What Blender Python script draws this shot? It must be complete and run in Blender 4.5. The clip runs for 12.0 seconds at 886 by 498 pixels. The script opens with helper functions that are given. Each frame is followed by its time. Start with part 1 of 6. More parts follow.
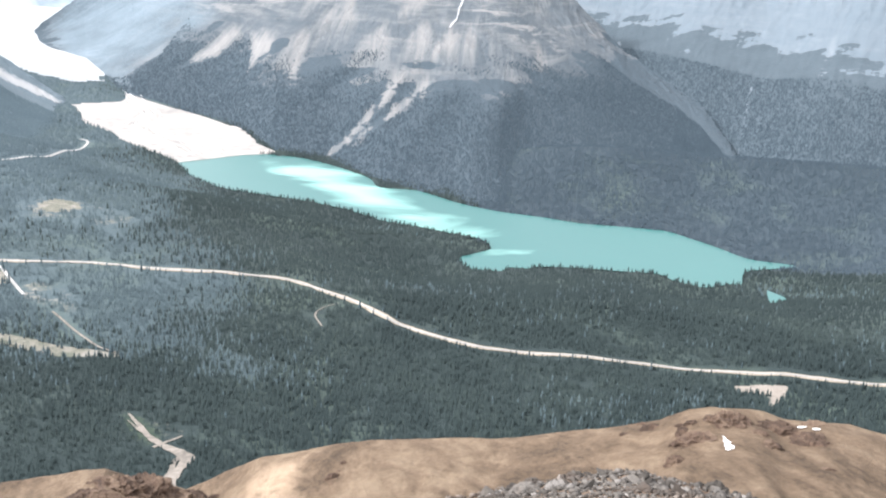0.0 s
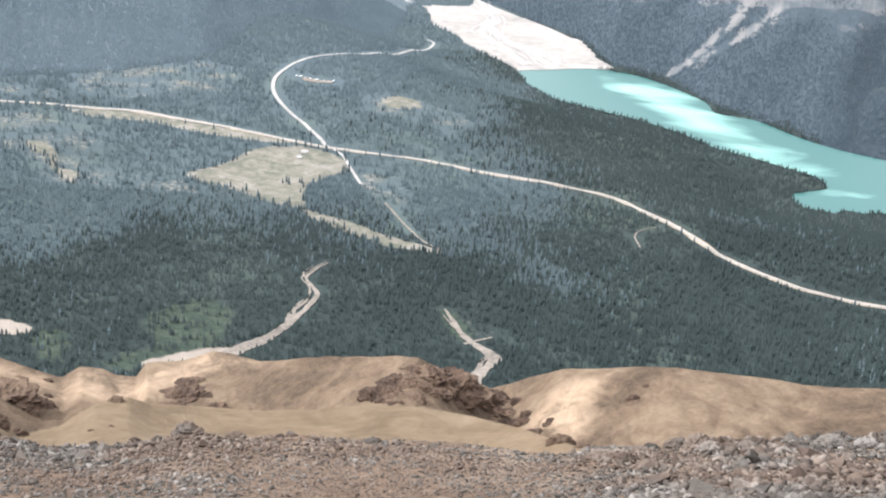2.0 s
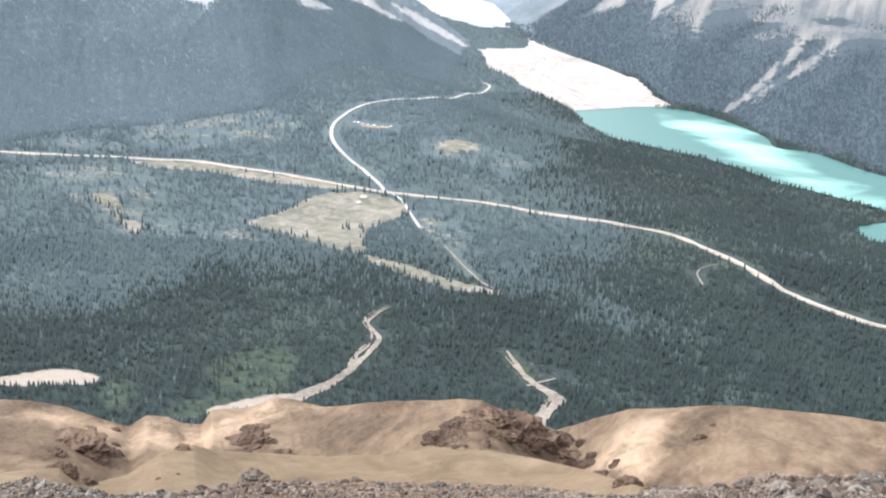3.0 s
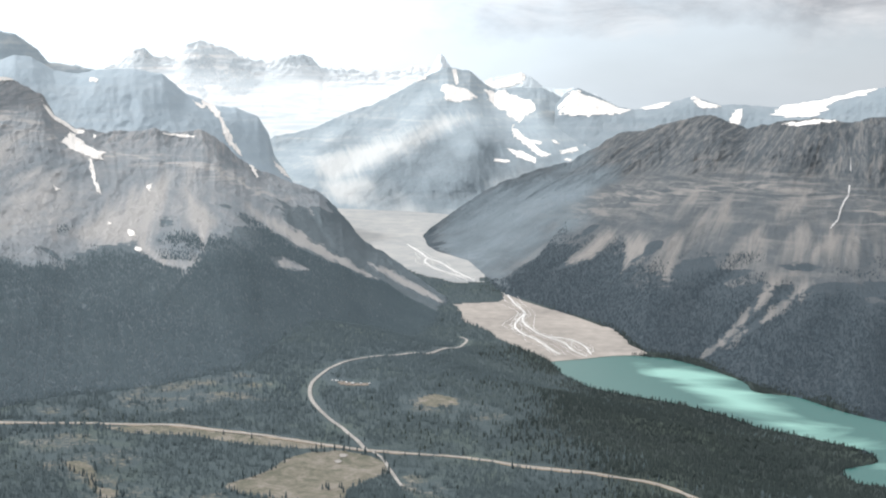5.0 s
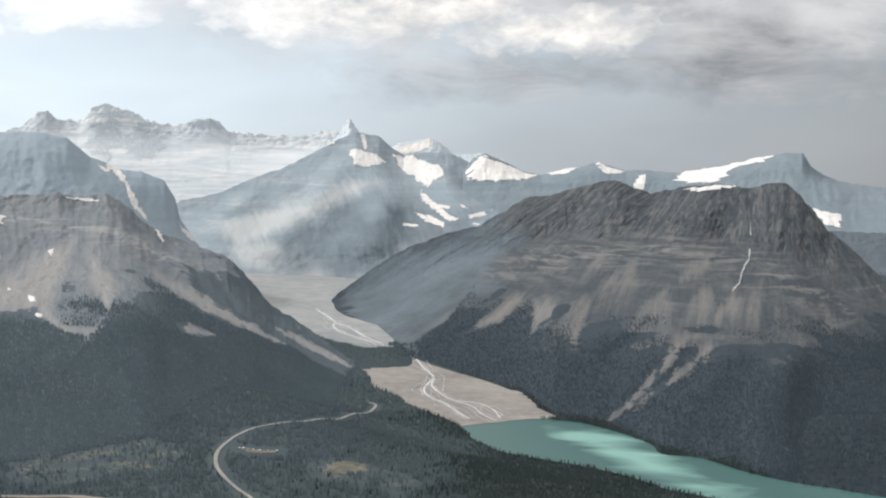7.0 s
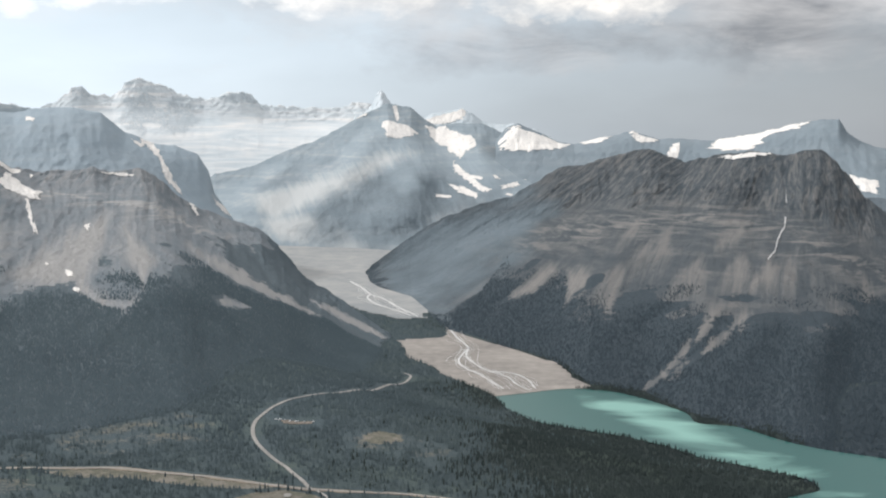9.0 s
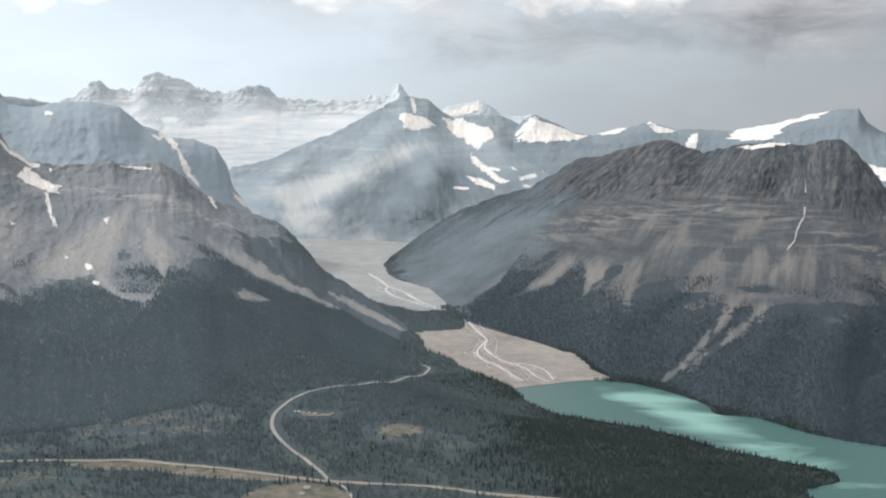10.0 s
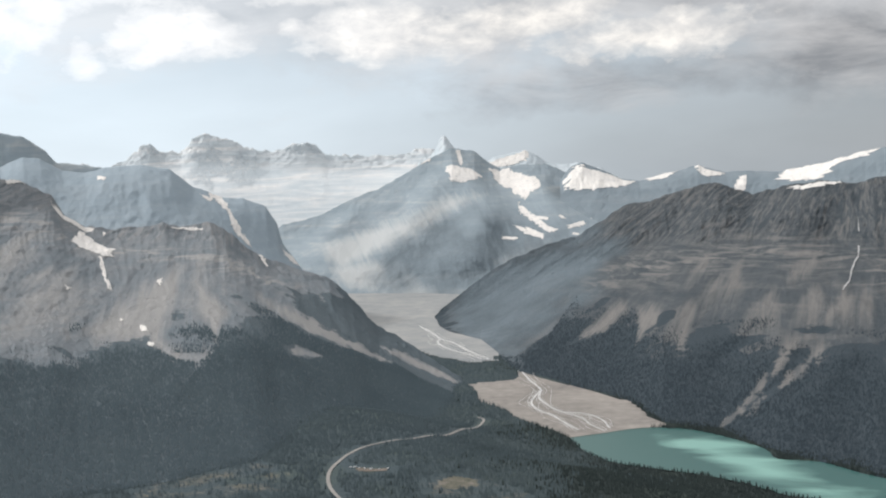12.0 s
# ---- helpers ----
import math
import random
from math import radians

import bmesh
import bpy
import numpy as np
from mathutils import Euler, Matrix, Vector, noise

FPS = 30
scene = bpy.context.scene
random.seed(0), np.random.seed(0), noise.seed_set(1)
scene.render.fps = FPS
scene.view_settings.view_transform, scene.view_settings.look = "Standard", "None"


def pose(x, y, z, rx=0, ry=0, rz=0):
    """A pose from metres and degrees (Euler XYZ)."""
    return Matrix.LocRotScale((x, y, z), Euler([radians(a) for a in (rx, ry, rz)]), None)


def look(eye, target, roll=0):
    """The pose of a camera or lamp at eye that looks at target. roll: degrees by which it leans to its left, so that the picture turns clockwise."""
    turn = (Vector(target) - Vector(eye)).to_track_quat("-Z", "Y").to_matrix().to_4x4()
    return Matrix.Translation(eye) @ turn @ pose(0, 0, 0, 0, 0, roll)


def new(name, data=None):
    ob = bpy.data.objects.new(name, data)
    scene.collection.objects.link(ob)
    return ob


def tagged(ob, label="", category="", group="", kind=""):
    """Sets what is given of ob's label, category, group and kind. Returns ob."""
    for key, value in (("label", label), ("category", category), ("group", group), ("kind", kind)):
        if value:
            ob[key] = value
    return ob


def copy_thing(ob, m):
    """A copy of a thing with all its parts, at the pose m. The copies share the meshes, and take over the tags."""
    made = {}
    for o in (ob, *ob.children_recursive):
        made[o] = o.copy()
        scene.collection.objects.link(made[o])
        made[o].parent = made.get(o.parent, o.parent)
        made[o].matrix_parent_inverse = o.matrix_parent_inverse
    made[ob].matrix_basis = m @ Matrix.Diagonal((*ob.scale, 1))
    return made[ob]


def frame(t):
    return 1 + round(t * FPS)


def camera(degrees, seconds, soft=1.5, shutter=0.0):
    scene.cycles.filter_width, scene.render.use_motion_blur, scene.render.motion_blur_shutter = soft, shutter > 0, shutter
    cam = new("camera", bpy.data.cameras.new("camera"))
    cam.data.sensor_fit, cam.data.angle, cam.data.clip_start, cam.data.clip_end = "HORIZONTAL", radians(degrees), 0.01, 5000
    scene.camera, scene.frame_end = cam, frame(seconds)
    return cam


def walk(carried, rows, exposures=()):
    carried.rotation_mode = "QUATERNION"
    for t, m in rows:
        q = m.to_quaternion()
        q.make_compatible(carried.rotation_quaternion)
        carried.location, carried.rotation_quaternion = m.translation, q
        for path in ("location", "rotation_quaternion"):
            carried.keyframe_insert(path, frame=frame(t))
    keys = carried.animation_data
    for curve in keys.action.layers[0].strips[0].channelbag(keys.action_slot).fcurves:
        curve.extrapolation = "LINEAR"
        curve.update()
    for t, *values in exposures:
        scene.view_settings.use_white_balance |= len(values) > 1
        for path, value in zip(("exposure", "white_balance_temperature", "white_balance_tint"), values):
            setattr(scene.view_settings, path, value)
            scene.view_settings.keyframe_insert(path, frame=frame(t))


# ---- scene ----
EYE = 363.0
LAKE = 0.0
BENCH = 66.0

# ---- camera: stands on a scree slope high over the valley and only turns
cam = camera(40.07, 12.0, soft=2.1)
walk(cam, [
    (0.0, pose(0, 0, EYE, 73.88, 0, -15.63) @ pose(0, 0, 0, 0, 0, 3.00)),
    (0.1, pose(0, 0, EYE, 74.17, 0, -15.33) @ pose(0, 0, 0, 0, 0, 5.0)),
    (0.5, pose(0, 0, EYE, 73.73, 0, -12.47) @ pose(0, 0, 0, 0, 0, 5.75)),
    (1.0, pose(0, 0, EYE, 72.38, 0, -7.01) @ pose(0, 0, 0, 0, 0, 6.05)),
    (1.5, pose(0, 0, EYE, 69.94, 0, -3.35) @ pose(0, 0, 0, 0, 0, 5.95)),
    (2.0, pose(0, 0, EYE, 68.99, 0, -0.01) @ pose(0, 0, 0, 0, 0, 4.54)),
    (2.5, pose(0, 0, EYE, 68.91, 0, 1.69) @ pose(0, 0, 0, 0, 0, 3.80)),
    (3.0, pose(0, 0, EYE, 70.82, 0, 3.13) @ pose(0, 0, 0, 0, 0, 2.13)),
    (3.5, pose(0, 0, EYE, 75.04, 0, 3.83) @ pose(0, 0, 0, 0, 0, 0.16)),
    (3.7, pose(0, 0, EYE, 76.39, 0, 3.78) @ pose(0, 0, 0, 0, 0, -0.35)),
    (5.3, pose(0, 0, EYE, 83.72, 0, 2.04) @ pose(0, 0, 0, 0, 0, 0.35)),
    (5.5, pose(0, 0, EYE, 84.23, 0, 2.10) @ pose(0, 0, 0, 0, 0, -0.20)),
    (6.0, pose(0, 0, EYE, 85.59, 0, 1.49) @ pose(0, 0, 0, 0, 0, -0.11)),
    (6.5, pose(0, 0, EYE, 85.85, 0, -0.00) @ pose(0, 0, 0, 0, 0, -0.00)),
    (7.0, pose(0, 0, EYE, 85.89, 0, -1.92) @ pose(0, 0, 0, 0, 0, 0.70)),
    (9.0, pose(0, 0, EYE, 84.51, 0, -0.35) @ pose(0, 0, 0, 0, 0, 0.01)),
    (9.5, pose(0, 0, EYE, 84.09, 0, -0.01) @ pose(0, 0, 0, 0, 0, 0.13)),
    (10.0, pose(0, 0, EYE, 84.14, 0, 0.50) @ pose(0, 0, 0, 0, 0, -0.33)),
    (10.5, pose(0, 0, EYE, 84.18, 0, 0.94) @ pose(0, 0, 0, 0, 0, -0.49)),
    (11.0, pose(0, 0, EYE, 84.41, 0, 1.27) @ pose(0, 0, 0, 0, 0, -1.14)),
    (11.5, pose(0, 0, EYE, 85.18, 0, 1.79) @ pose(0, 0, 0, 0, 0, -1.67)),
    (12.0, pose(0, 0, EYE, 86.61, 0, 2.80) @ pose(0, 0, 0, 0, 0, -2.37)),
], exposures=[(0.0, 1.9, 5680, 11), (1.5, 1.8, 5680, 11), (2.5, 1.75, 5740, 11), (3.0, 1.85, 5680, 11), (3.7, 1.95, 5680, 11), (5.2, 0.64, 5960, 10), (6.0, 0.27, 5980, 10), (9.0, 0.3, 5950, 10), (11.0, 0.33, 5950, 10), (12.0, 0.19, 5980, 10)])

# ---- world, sun
SUN_AZ, SUN_EL = radians(-72), radians(38)
SUN_DIR = Vector((math.sin(SUN_AZ) * math.cos(SUN_EL), math.cos(SUN_AZ) * math.cos(SUN_EL), math.sin(SUN_EL)))


def mix_rgb(tree, fac, a, b, blend="MIX"):
    """A colour mix; each of fac, a, b is a socket, a number or a colour."""
    n = tree.nodes.new("ShaderNodeMix")
    n.data_type, n.blend_type = "RGBA", blend
    for socket, value in ((n.inputs[0], fac), (n.inputs[6], a), (n.inputs[7], b)):
        if isinstance(value, bpy.types.NodeSocket):
            tree.links.new(value, socket)
        elif isinstance(value, (int, float)):
            socket.default_value = value
        else:
            socket.default_value = (*value, 1)
    return n.outputs[2]


def calc(tree, op, a, b=None, c=None, clamp=False):
    n = tree.nodes.new("ShaderNodeMath")
    n.operation, n.use_clamp = op, clamp
    for socket, value in zip(n.inputs, (a, b, c)):
        if isinstance(value, bpy.types.NodeSocket):
            tree.links.new(value, socket)
        elif value is not None:
            socket.default_value = value
    return n.outputs[0]


def ramp(tree, fac, stops):
    """stops: (position, colour or grey)"""
    n = tree.nodes.new("ShaderNodeValToRGB")
    while len(n.color_ramp.elements) < len(stops):
        n.color_ramp.elements.new(0.5)
    for e, (pos, col) in zip(n.color_ramp.elements, stops):
        e.position = pos
        e.color = (col, col, col, 1) if isinstance(col, (int, float)) else (*col, 1)
    tree.links.new(fac, n.inputs[0])
    return n.outputs[0]


def noise_tex(tree, vec, scale, detail=4, rough=0.55, distort=0.0):
    n = tree.nodes.new("ShaderNodeTexNoise")
    n.inputs["Scale"].default_value, n.inputs["Detail"].default_value = scale, detail
    n.inputs["Roughness"].default_value, n.inputs["Distortion"].default_value = rough, distort
    tree.links.new(vec, n.inputs["Vector"])
    return n.outputs[0]


def scaled(tree, vec, s, offset=(0, 0, 0)):
    n = tree.nodes.new("ShaderNodeMapping")
    n.inputs["Scale"].default_value, n.inputs["Location"].default_value = s, offset
    tree.links.new(vec, n.inputs["Vector"])
    return n.outputs[0]


def make_world():
    world = bpy.data.worlds.new("hazy_cloudy_sky")
    scene.world = world
    world.use_nodes = True
    tr = world.node_tree
    tr.nodes.clear()
    coord = tr.nodes.new("ShaderNodeTexCoord").outputs["Generated"]
    sky = tr.nodes.new("ShaderNodeTexSky")
    sky.sky_type, sky.sun_disc = "NISHITA", False
    sky.sun_elevation, sky.sun_rotation = SUN_EL, SUN_AZ
    sky.air_density, sky.dust_density, sky.altitude = 1.5, 4.0, 2400
    base = mix_rgb(tr, 1.0, sky.outputs[0], (0.085, 0.085, 0.085), "MULTIPLY")
    split = tr.nodes.new("ShaderNodeSeparateXYZ")
    tr.links.new(coord, split.inputs[0])
    up = calc(tr, "MAXIMUM", calc(tr, "ABSOLUTE", split.outputs[2]), 0.0)
    # distance of each direction from the sun's
    dot = tr.nodes.new("ShaderNodeVectorMath")
    dot.operation = "DOT_PRODUCT"
    tr.links.new(coord, dot.inputs[0])
    dot.inputs[1].default_value = SUN_DIR
    near_sun = calc(tr, "POWER", calc(tr, "MAXIMUM", dot.outputs["Value"], 0.0), 1.5)
    # bearing and height over the horizon, in degrees
    bearing = calc(tr, "MULTIPLY", calc(tr, "ARCTAN2", split.outputs[0], split.outputs[1]), 57.2958)
    height = calc(tr, "MULTIPLY", calc(tr, "ARCSINE", split.outputs[2]), 57.2958)
    stretch = scaled(tr, coord, (1.0, 1.0, 1.9), (0.31, 0.12, 0.40))
    puff = noise_tex(tr, stretch, 15.0, 11, 0.58, 0.15)
    wisp = noise_tex(tr, scaled(tr, coord, (1.0, 1.0, 3.2), (0.7, 0.4, 0.2)), 8.0, 9, 0.6, 0.4)
    haze = noise_tex(tr, scaled(tr, coord, (1.0, 1.0, 2.6), (1.7, 0.9, 0.6)), 3.0, 6, 0.5, 0.2)
    billow = noise_tex(tr, stretch, 40.0, 8, 0.6, 0.2)
    warp = calc(tr, "SUBTRACT", puff, 0.5)

    def bank(places):
        """How far each direction lies inside a bank of cloud: (bearing, height, half width, half height, weight)."""
        total = None
        for az, el, w, h, weight in places:
            dx = calc(tr, "MULTIPLY", calc(tr, "SUBTRACT", bearing, az), 1.0 / w)
            dy = calc(tr, "MULTIPLY", calc(tr, "SUBTRACT", height, el), 1.0 / h)
            gap = calc(tr, "SQRT", calc(tr, "ADD", calc(tr, "MULTIPLY", dx, dx), calc(tr, "MULTIPLY", dy, dy)))
            lump = calc(tr, "MULTIPLY", calc(tr, "SUBTRACT", 1.35, gap), weight)
            total = lump if total is None else calc(tr, "MAXIMUM", total, lump)
        return total

    veil = mix_rgb(tr, ramp(tr, calc(tr, "MULTIPLY_ADD", bearing, 0.0125, 0.5), [(0.2, 0.0), (0.78, 1.0)]), (0.53, 0.585, 0.605), (0.295, 0.298, 0.296))
    veil = mix_rgb(tr, calc(tr, "MULTIPLY", near_sun, 0.55), veil, (1.3, 1.34, 1.33))
    veil = mix_rgb(tr, 1.0, veil, ramp(tr, haze, [(0.35, 0.90), (0.65, 1.10)]), "MULTIPLY")
    # dull grey undersides
    dull = calc(tr, "ADD", bank([(15.5, 5.0, 6.0, 2.2, 0.8), (4.5, 4.1, 8.0, 1.3, 0.55), (-12.6, 7.7, 2.6, 0.5, 0.6), (13, 9.5, 14, 2.0, 0.9)]), calc(tr, "MULTIPLY", warp, 1.8))
    dull = ramp(tr, dull, [(0.05, 0.0), (0.85, 0.9)])
    grey = mix_rgb(tr, ramp(tr, wisp, [(0.42, 0.0), (0.60, 1.0)]), (0.235, 0.232, 0.228), (0.46, 0.435, 0.405))
    grey = mix_rgb(tr, ramp(tr, calc(tr, "MULTIPLY_ADD", bearing, 0.0125, 0.5), [(0.3, 0.7), (0.62, 0.0)]), grey, (0.52, 0.55, 0.56))
    # a bank of cloud with sunlit heaps in it
    swell = noise_tex(tr, scaled(tr, coord, (1.0, 1.0, 2.2), (0.1, 0.6, 0.3)), 9.0, 10, 0.55, 0.2)
    edge = calc(tr, "MULTIPLY_ADD", calc(tr, "SUBTRACT", swell, 0.5), 9.0, calc(tr, "SUBTRACT", height, 5.3))
    body = ramp(tr, calc(tr, "MULTIPLY_ADD", edge, 0.25, 0.5), [(0.25, 0.0), (0.85, 0.85)])
    heap = bank([(-14.6, 7.0, 2.9, 1.15, 1.0), (-18.9, 6.3, 0.6, 0.9, 0.4), (-9.4, 7.2, 0.7, 0.5, 0.6), (-4.8, 6.8, 3.9, 1.15, 1.0),
                 (2.5, 7.2, 4.0, 0.8, 0.85), (7.0, 6.1, 4.4, 0.95, 0.95), (-24, 8, 4, 1.5, 0.8), (-12, 11, 20, 2.4, 0.8)])
    grain = calc(tr, "ADD", calc(tr, "MULTIPLY", warp, 2.6), calc(tr, "MULTIPLY", calc(tr, "SUBTRACT", billow, 0.5), 0.9))
    heap = ramp(tr, calc(tr, "ADD", heap, grain), [(0.0, 0.0), (0.22, 0.35), (0.85, 0.95)])
    lean = ramp(tr, calc(tr, "MULTIPLY_ADD", bearing, 0.0125, 0.5), [(0.25, 0.65), (0.5, 0.0)])
    lit = mix_rgb(tr, ramp(tr, billow, [(0.30, 0.0), (0.66, 1.0)]), (0.56, 0.53, 0.49), (0.90, 0.82, 0.71))
    lit = mix_rgb(tr, lean, lit, (1.06, 1.04, 1.0))
    pale = mix_rgb(tr, lean, mix_rgb(tr, ramp(tr, wisp, [(0.36, 0.0), (0.64, 1.0)]), (0.40, 0.39, 0.375), (0.62, 0.585, 0.54)), (0.74, 0.75, 0.74))
    hazy = mix_rgb(tr, ramp(tr, up, [(0.16, 0.92), (0.45, 0.25)]), base, veil)
    clouds = mix_rgb(tr, heap, mix_rgb(tr, dull, mix_rgb(tr, body, hazy, pale), grey), lit)
    # broken cloud higher up, out of view, added bright to lift the ambient light
    lift = ramp(tr, up, [(0.17, 0.0), (0.24, 1.0)])
    high = calc(tr, "MULTIPLY", ramp(tr, puff, [(0.40, 0.0), (0.54, 0.95)]), lift)
    clouds = mix_rgb(tr, high, clouds, mix_rgb(tr, near_sun, (0.52, 0.505, 0.48), (1.75, 1.62, 1.46)))
    bg = tr.nodes.new("ShaderNodeBackground")
    tr.links.new(clouds, bg.inputs["Color"])
    bg.inputs["Strength"].default_value = 1.1
    out = tr.nodes.new("ShaderNodeOutputWorld")
    tr.links.new(bg.outputs[0], out.inputs["Surface"])


make_world()
sun = new("sun", bpy.data.lights.new("sun", "SUN"))
sun.data.energy, sun.data.angle, sun.data.color = 1.7, radians(6), (1.0, 0.93, 0.84)
sun.matrix_world = look(Vector((0, 0, 3000)) + SUN_DIR, Vector((0, 0, 3000)))


# ---- materials
def start_material(name):
    m = bpy.data.materials.new(name)
    m.use_nodes = True
    tr = m.node_tree
    bsdf = tr.nodes["Principled BSDF"]
    bsdf.inputs["Specular IOR Level"].default_value = 0.2
    return m, tr, bsdf


def finish(tr, bsdf, colour, rough=0.9, height=None, depth=1.0, strength=0.6):
    tr.links.new(colour, bsdf.inputs["Base Color"])
    bsdf.inputs["Roughness"].default_value = rough
    if height is not None:
        b = tr.nodes.new("ShaderNodeBump")
        b.inputs["Strength"].default_value, b.inputs["Distance"].default_value = strength, depth
        tr.links.new(height, b.inputs["Height"])
        tr.links.new(b.outputs[0], bsdf.inputs["Normal"])


def attribute(tr, name):
    n = tr.nodes.new("ShaderNodeAttribute")
    n.attribute_name = name
    return n.outputs["Fac"]


def rock_material(name, dark, mid, pale, wood, size=1.0, strata=0.35, bump=0.45, hazy_woods=(0.12, 0.145, 0.16)):
    """Mountain rock: beds along the height, streaks down the slope, woods where the attribute says so."""
    m, tr, bsdf = start_material(name)
    pos = tr.nodes.new("ShaderNodeNewGeometry").outputs["Position"]
    uv = tr.nodes.new("ShaderNodeTexCoord").outputs["UV"]
    grain = noise_tex(tr, pos, 0.05 / size, 8, 0.68)
    patch = noise_tex(tr, pos, 0.006 / size, 5, 0.6, 0.4)
    streak = noise_tex(tr, scaled(tr, uv, (0.026 / size, 0.0125 / size, 1)), 1.0, 7, 0.65, 1.2)
    bed = noise_tex(tr, scaled(tr, pos, (0.0035 / size, 0.0035 / size, 0.075 / size)), 1.0, 6, 0.6, 0.25)
    f = calc(tr, "MULTIPLY_ADD", bed, strata, calc(tr, "MULTIPLY", streak, 0.55 - strata))
    f = calc(tr, "MULTIPLY_ADD", grain, 0.24, f)
    f = calc(tr, "MULTIPLY_ADD", patch, 0.28, f)
    rock = ramp(tr, f, [(0.43, dark), (0.56, mid), (0.70, pale)])
    run = noise_tex(tr, scaled(tr, uv, (0.11 / size, 0.018 / size, 1)), 1.0, 6, 0.62, 0.9)
    gap = ramp(tr, calc(tr, "MULTIPLY_ADD", run, 0.65, calc(tr, "MULTIPLY", streak, 0.35)), [(0.38, 0.5), (0.56, 0.0)])
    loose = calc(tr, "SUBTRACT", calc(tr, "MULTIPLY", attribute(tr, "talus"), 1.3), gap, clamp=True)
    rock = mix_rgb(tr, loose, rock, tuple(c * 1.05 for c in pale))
    layer = ramp(tr, noise_tex(tr, scaled(tr, pos, (0.010 / size, 0.010 / size, 0.10 / size)), 1.0, 6, 0.65, 0.8), [(0.47, 0.0), (0.60, 1.0)])
    rock = mix_rgb(tr, calc(tr, "MULTIPLY", attribute(tr, "beds"), layer), rock, tuple(c * 1.1 for c in pale))
    # light and shade of the cliff's ribs, painted into the rock
    rib_shade = noise_tex(tr, scaled(tr, uv, (0.10 / size, 0.030 / size, 1)), 1.0, 6, 0.68, 1.4)
    rock = mix_rgb(tr, calc(tr, "MULTIPLY", attribute(tr, "cliff"), ramp(tr, rib_shade, [(0.49, 0.0), (0.63, 0.7)])), rock, tuple(c * 0.95 for c in pale))
    rock = mix_rgb(tr, calc(tr, "MULTIPLY", attribute(tr, "cliff"), ramp(tr, rib_shade, [(0.38, 0.75), (0.48, 0.0)])), rock, tuple(c * 0.8 for c in dark))
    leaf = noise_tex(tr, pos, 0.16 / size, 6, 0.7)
    # blue-grey haze over the lower wooded slopes, put into their colour
    woods_mottle = ramp(tr, calc(tr, "MULTIPLY_ADD", patch, 0.5, calc(tr, "MULTIPLY_ADD", leaf, 0.25, calc(tr, "MULTIPLY", streak, 0.25))), [(0.38, 0.0), (0.62, 1.0)])
    low = mix_rgb(tr, woods_mottle, tuple(c * 0.72 for c in hazy_woods), tuple(c * 1.28 for c in hazy_woods))
    rock = mix_rgb(tr, calc(tr, "MULTIPLY", attribute(tr, "hazy_woods"), 0.85), rock, low)
    stand = noise_tex(tr, pos, 0.012 / size, 5, 0.6)
    green = mix_rgb(tr, leaf, tuple(c * 0.6 for c in wood), tuple(c * 1.4 for c in wood))
    green = mix_rgb(tr, calc(tr, "MULTIPLY", stand, 0.35), green, mid)
    speck = calc(tr, "ADD", calc(tr, "MULTIPLY_ADD", patch, 1.0, -0.5), calc(tr, "MULTIPLY_ADD", grain, 1.2, -0.6))
    edge = calc(tr, "MULTIPLY_ADD", calc(tr, "SUBTRACT", streak, 0.5), 1.4, calc(tr, "ADD", speck, calc(tr, "MULTIPLY_ADD", attribute(tr, "talus"), -0.9, attribute(tr, "wood"))))
    colour = mix_rgb(tr, ramp(tr, edge, [(0.42, 0.0), (0.58, 1.0)]), rock, green)
    crack = noise_tex(tr, scaled(tr, pos, (1.0, 1.0, 0.6)), 0.11 / size, 7, 0.72, 0.7)
    h = calc(tr, "ADD", calc(tr, "MULTIPLY_ADD", crack, 0.7, f), calc(tr, "MULTIPLY", grain, 0.7))
    finish(tr, bsdf, colour, 0.95, h, 16.0 * size, bump)
    return m


# aerial haze is mixed into these rock and wood colours, strongest far off
WOOD = (0.092, 0.122, 0.139)
rock_left = rock_material("rock_left", (0.190, 0.220, 0.242), (0.246, 0.265, 0.280), (0.352, 0.345, 0.336), WOOD, 1.0, 0.25, 0.6)
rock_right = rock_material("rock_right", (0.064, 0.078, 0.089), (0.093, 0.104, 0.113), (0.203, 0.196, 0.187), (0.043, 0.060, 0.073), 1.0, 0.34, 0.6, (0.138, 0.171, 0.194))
hazy_rock_dome = rock_material("hazy_rock_dome", (0.285, 0.343, 0.385), (0.31, 0.365, 0.405), (0.35, 0.398, 0.43), WOOD, 1.0, 0.38, 0.25)
hazy_rock_central = rock_material("hazy_rock_central", (0.235, 0.284, 0.315), (0.285, 0.33, 0.358), (0.42, 0.434, 0.432), (0.27, 0.318, 0.348), 1.5, 0.45, 0.25, (0.150, 0.183, 0.206))
hazy_rock_pale = rock_material("hazy_rock_pale", (0.50, 0.555, 0.585), (0.56, 0.605, 0.63), (0.68, 0.695, 0.70), (0.3, 0.3, 0.3), 1.5, 0.3, 0.15)
hazy_rock_ridge = rock_material("hazy_rock_ridge", (0.185, 0.224, 0.252), (0.21, 0.249, 0.275), (0.26, 0.292, 0.313), WOOD, 1.5, 0.3, 0.25)
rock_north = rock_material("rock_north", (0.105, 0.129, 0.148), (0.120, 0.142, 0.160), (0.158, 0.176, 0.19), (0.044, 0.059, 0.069))


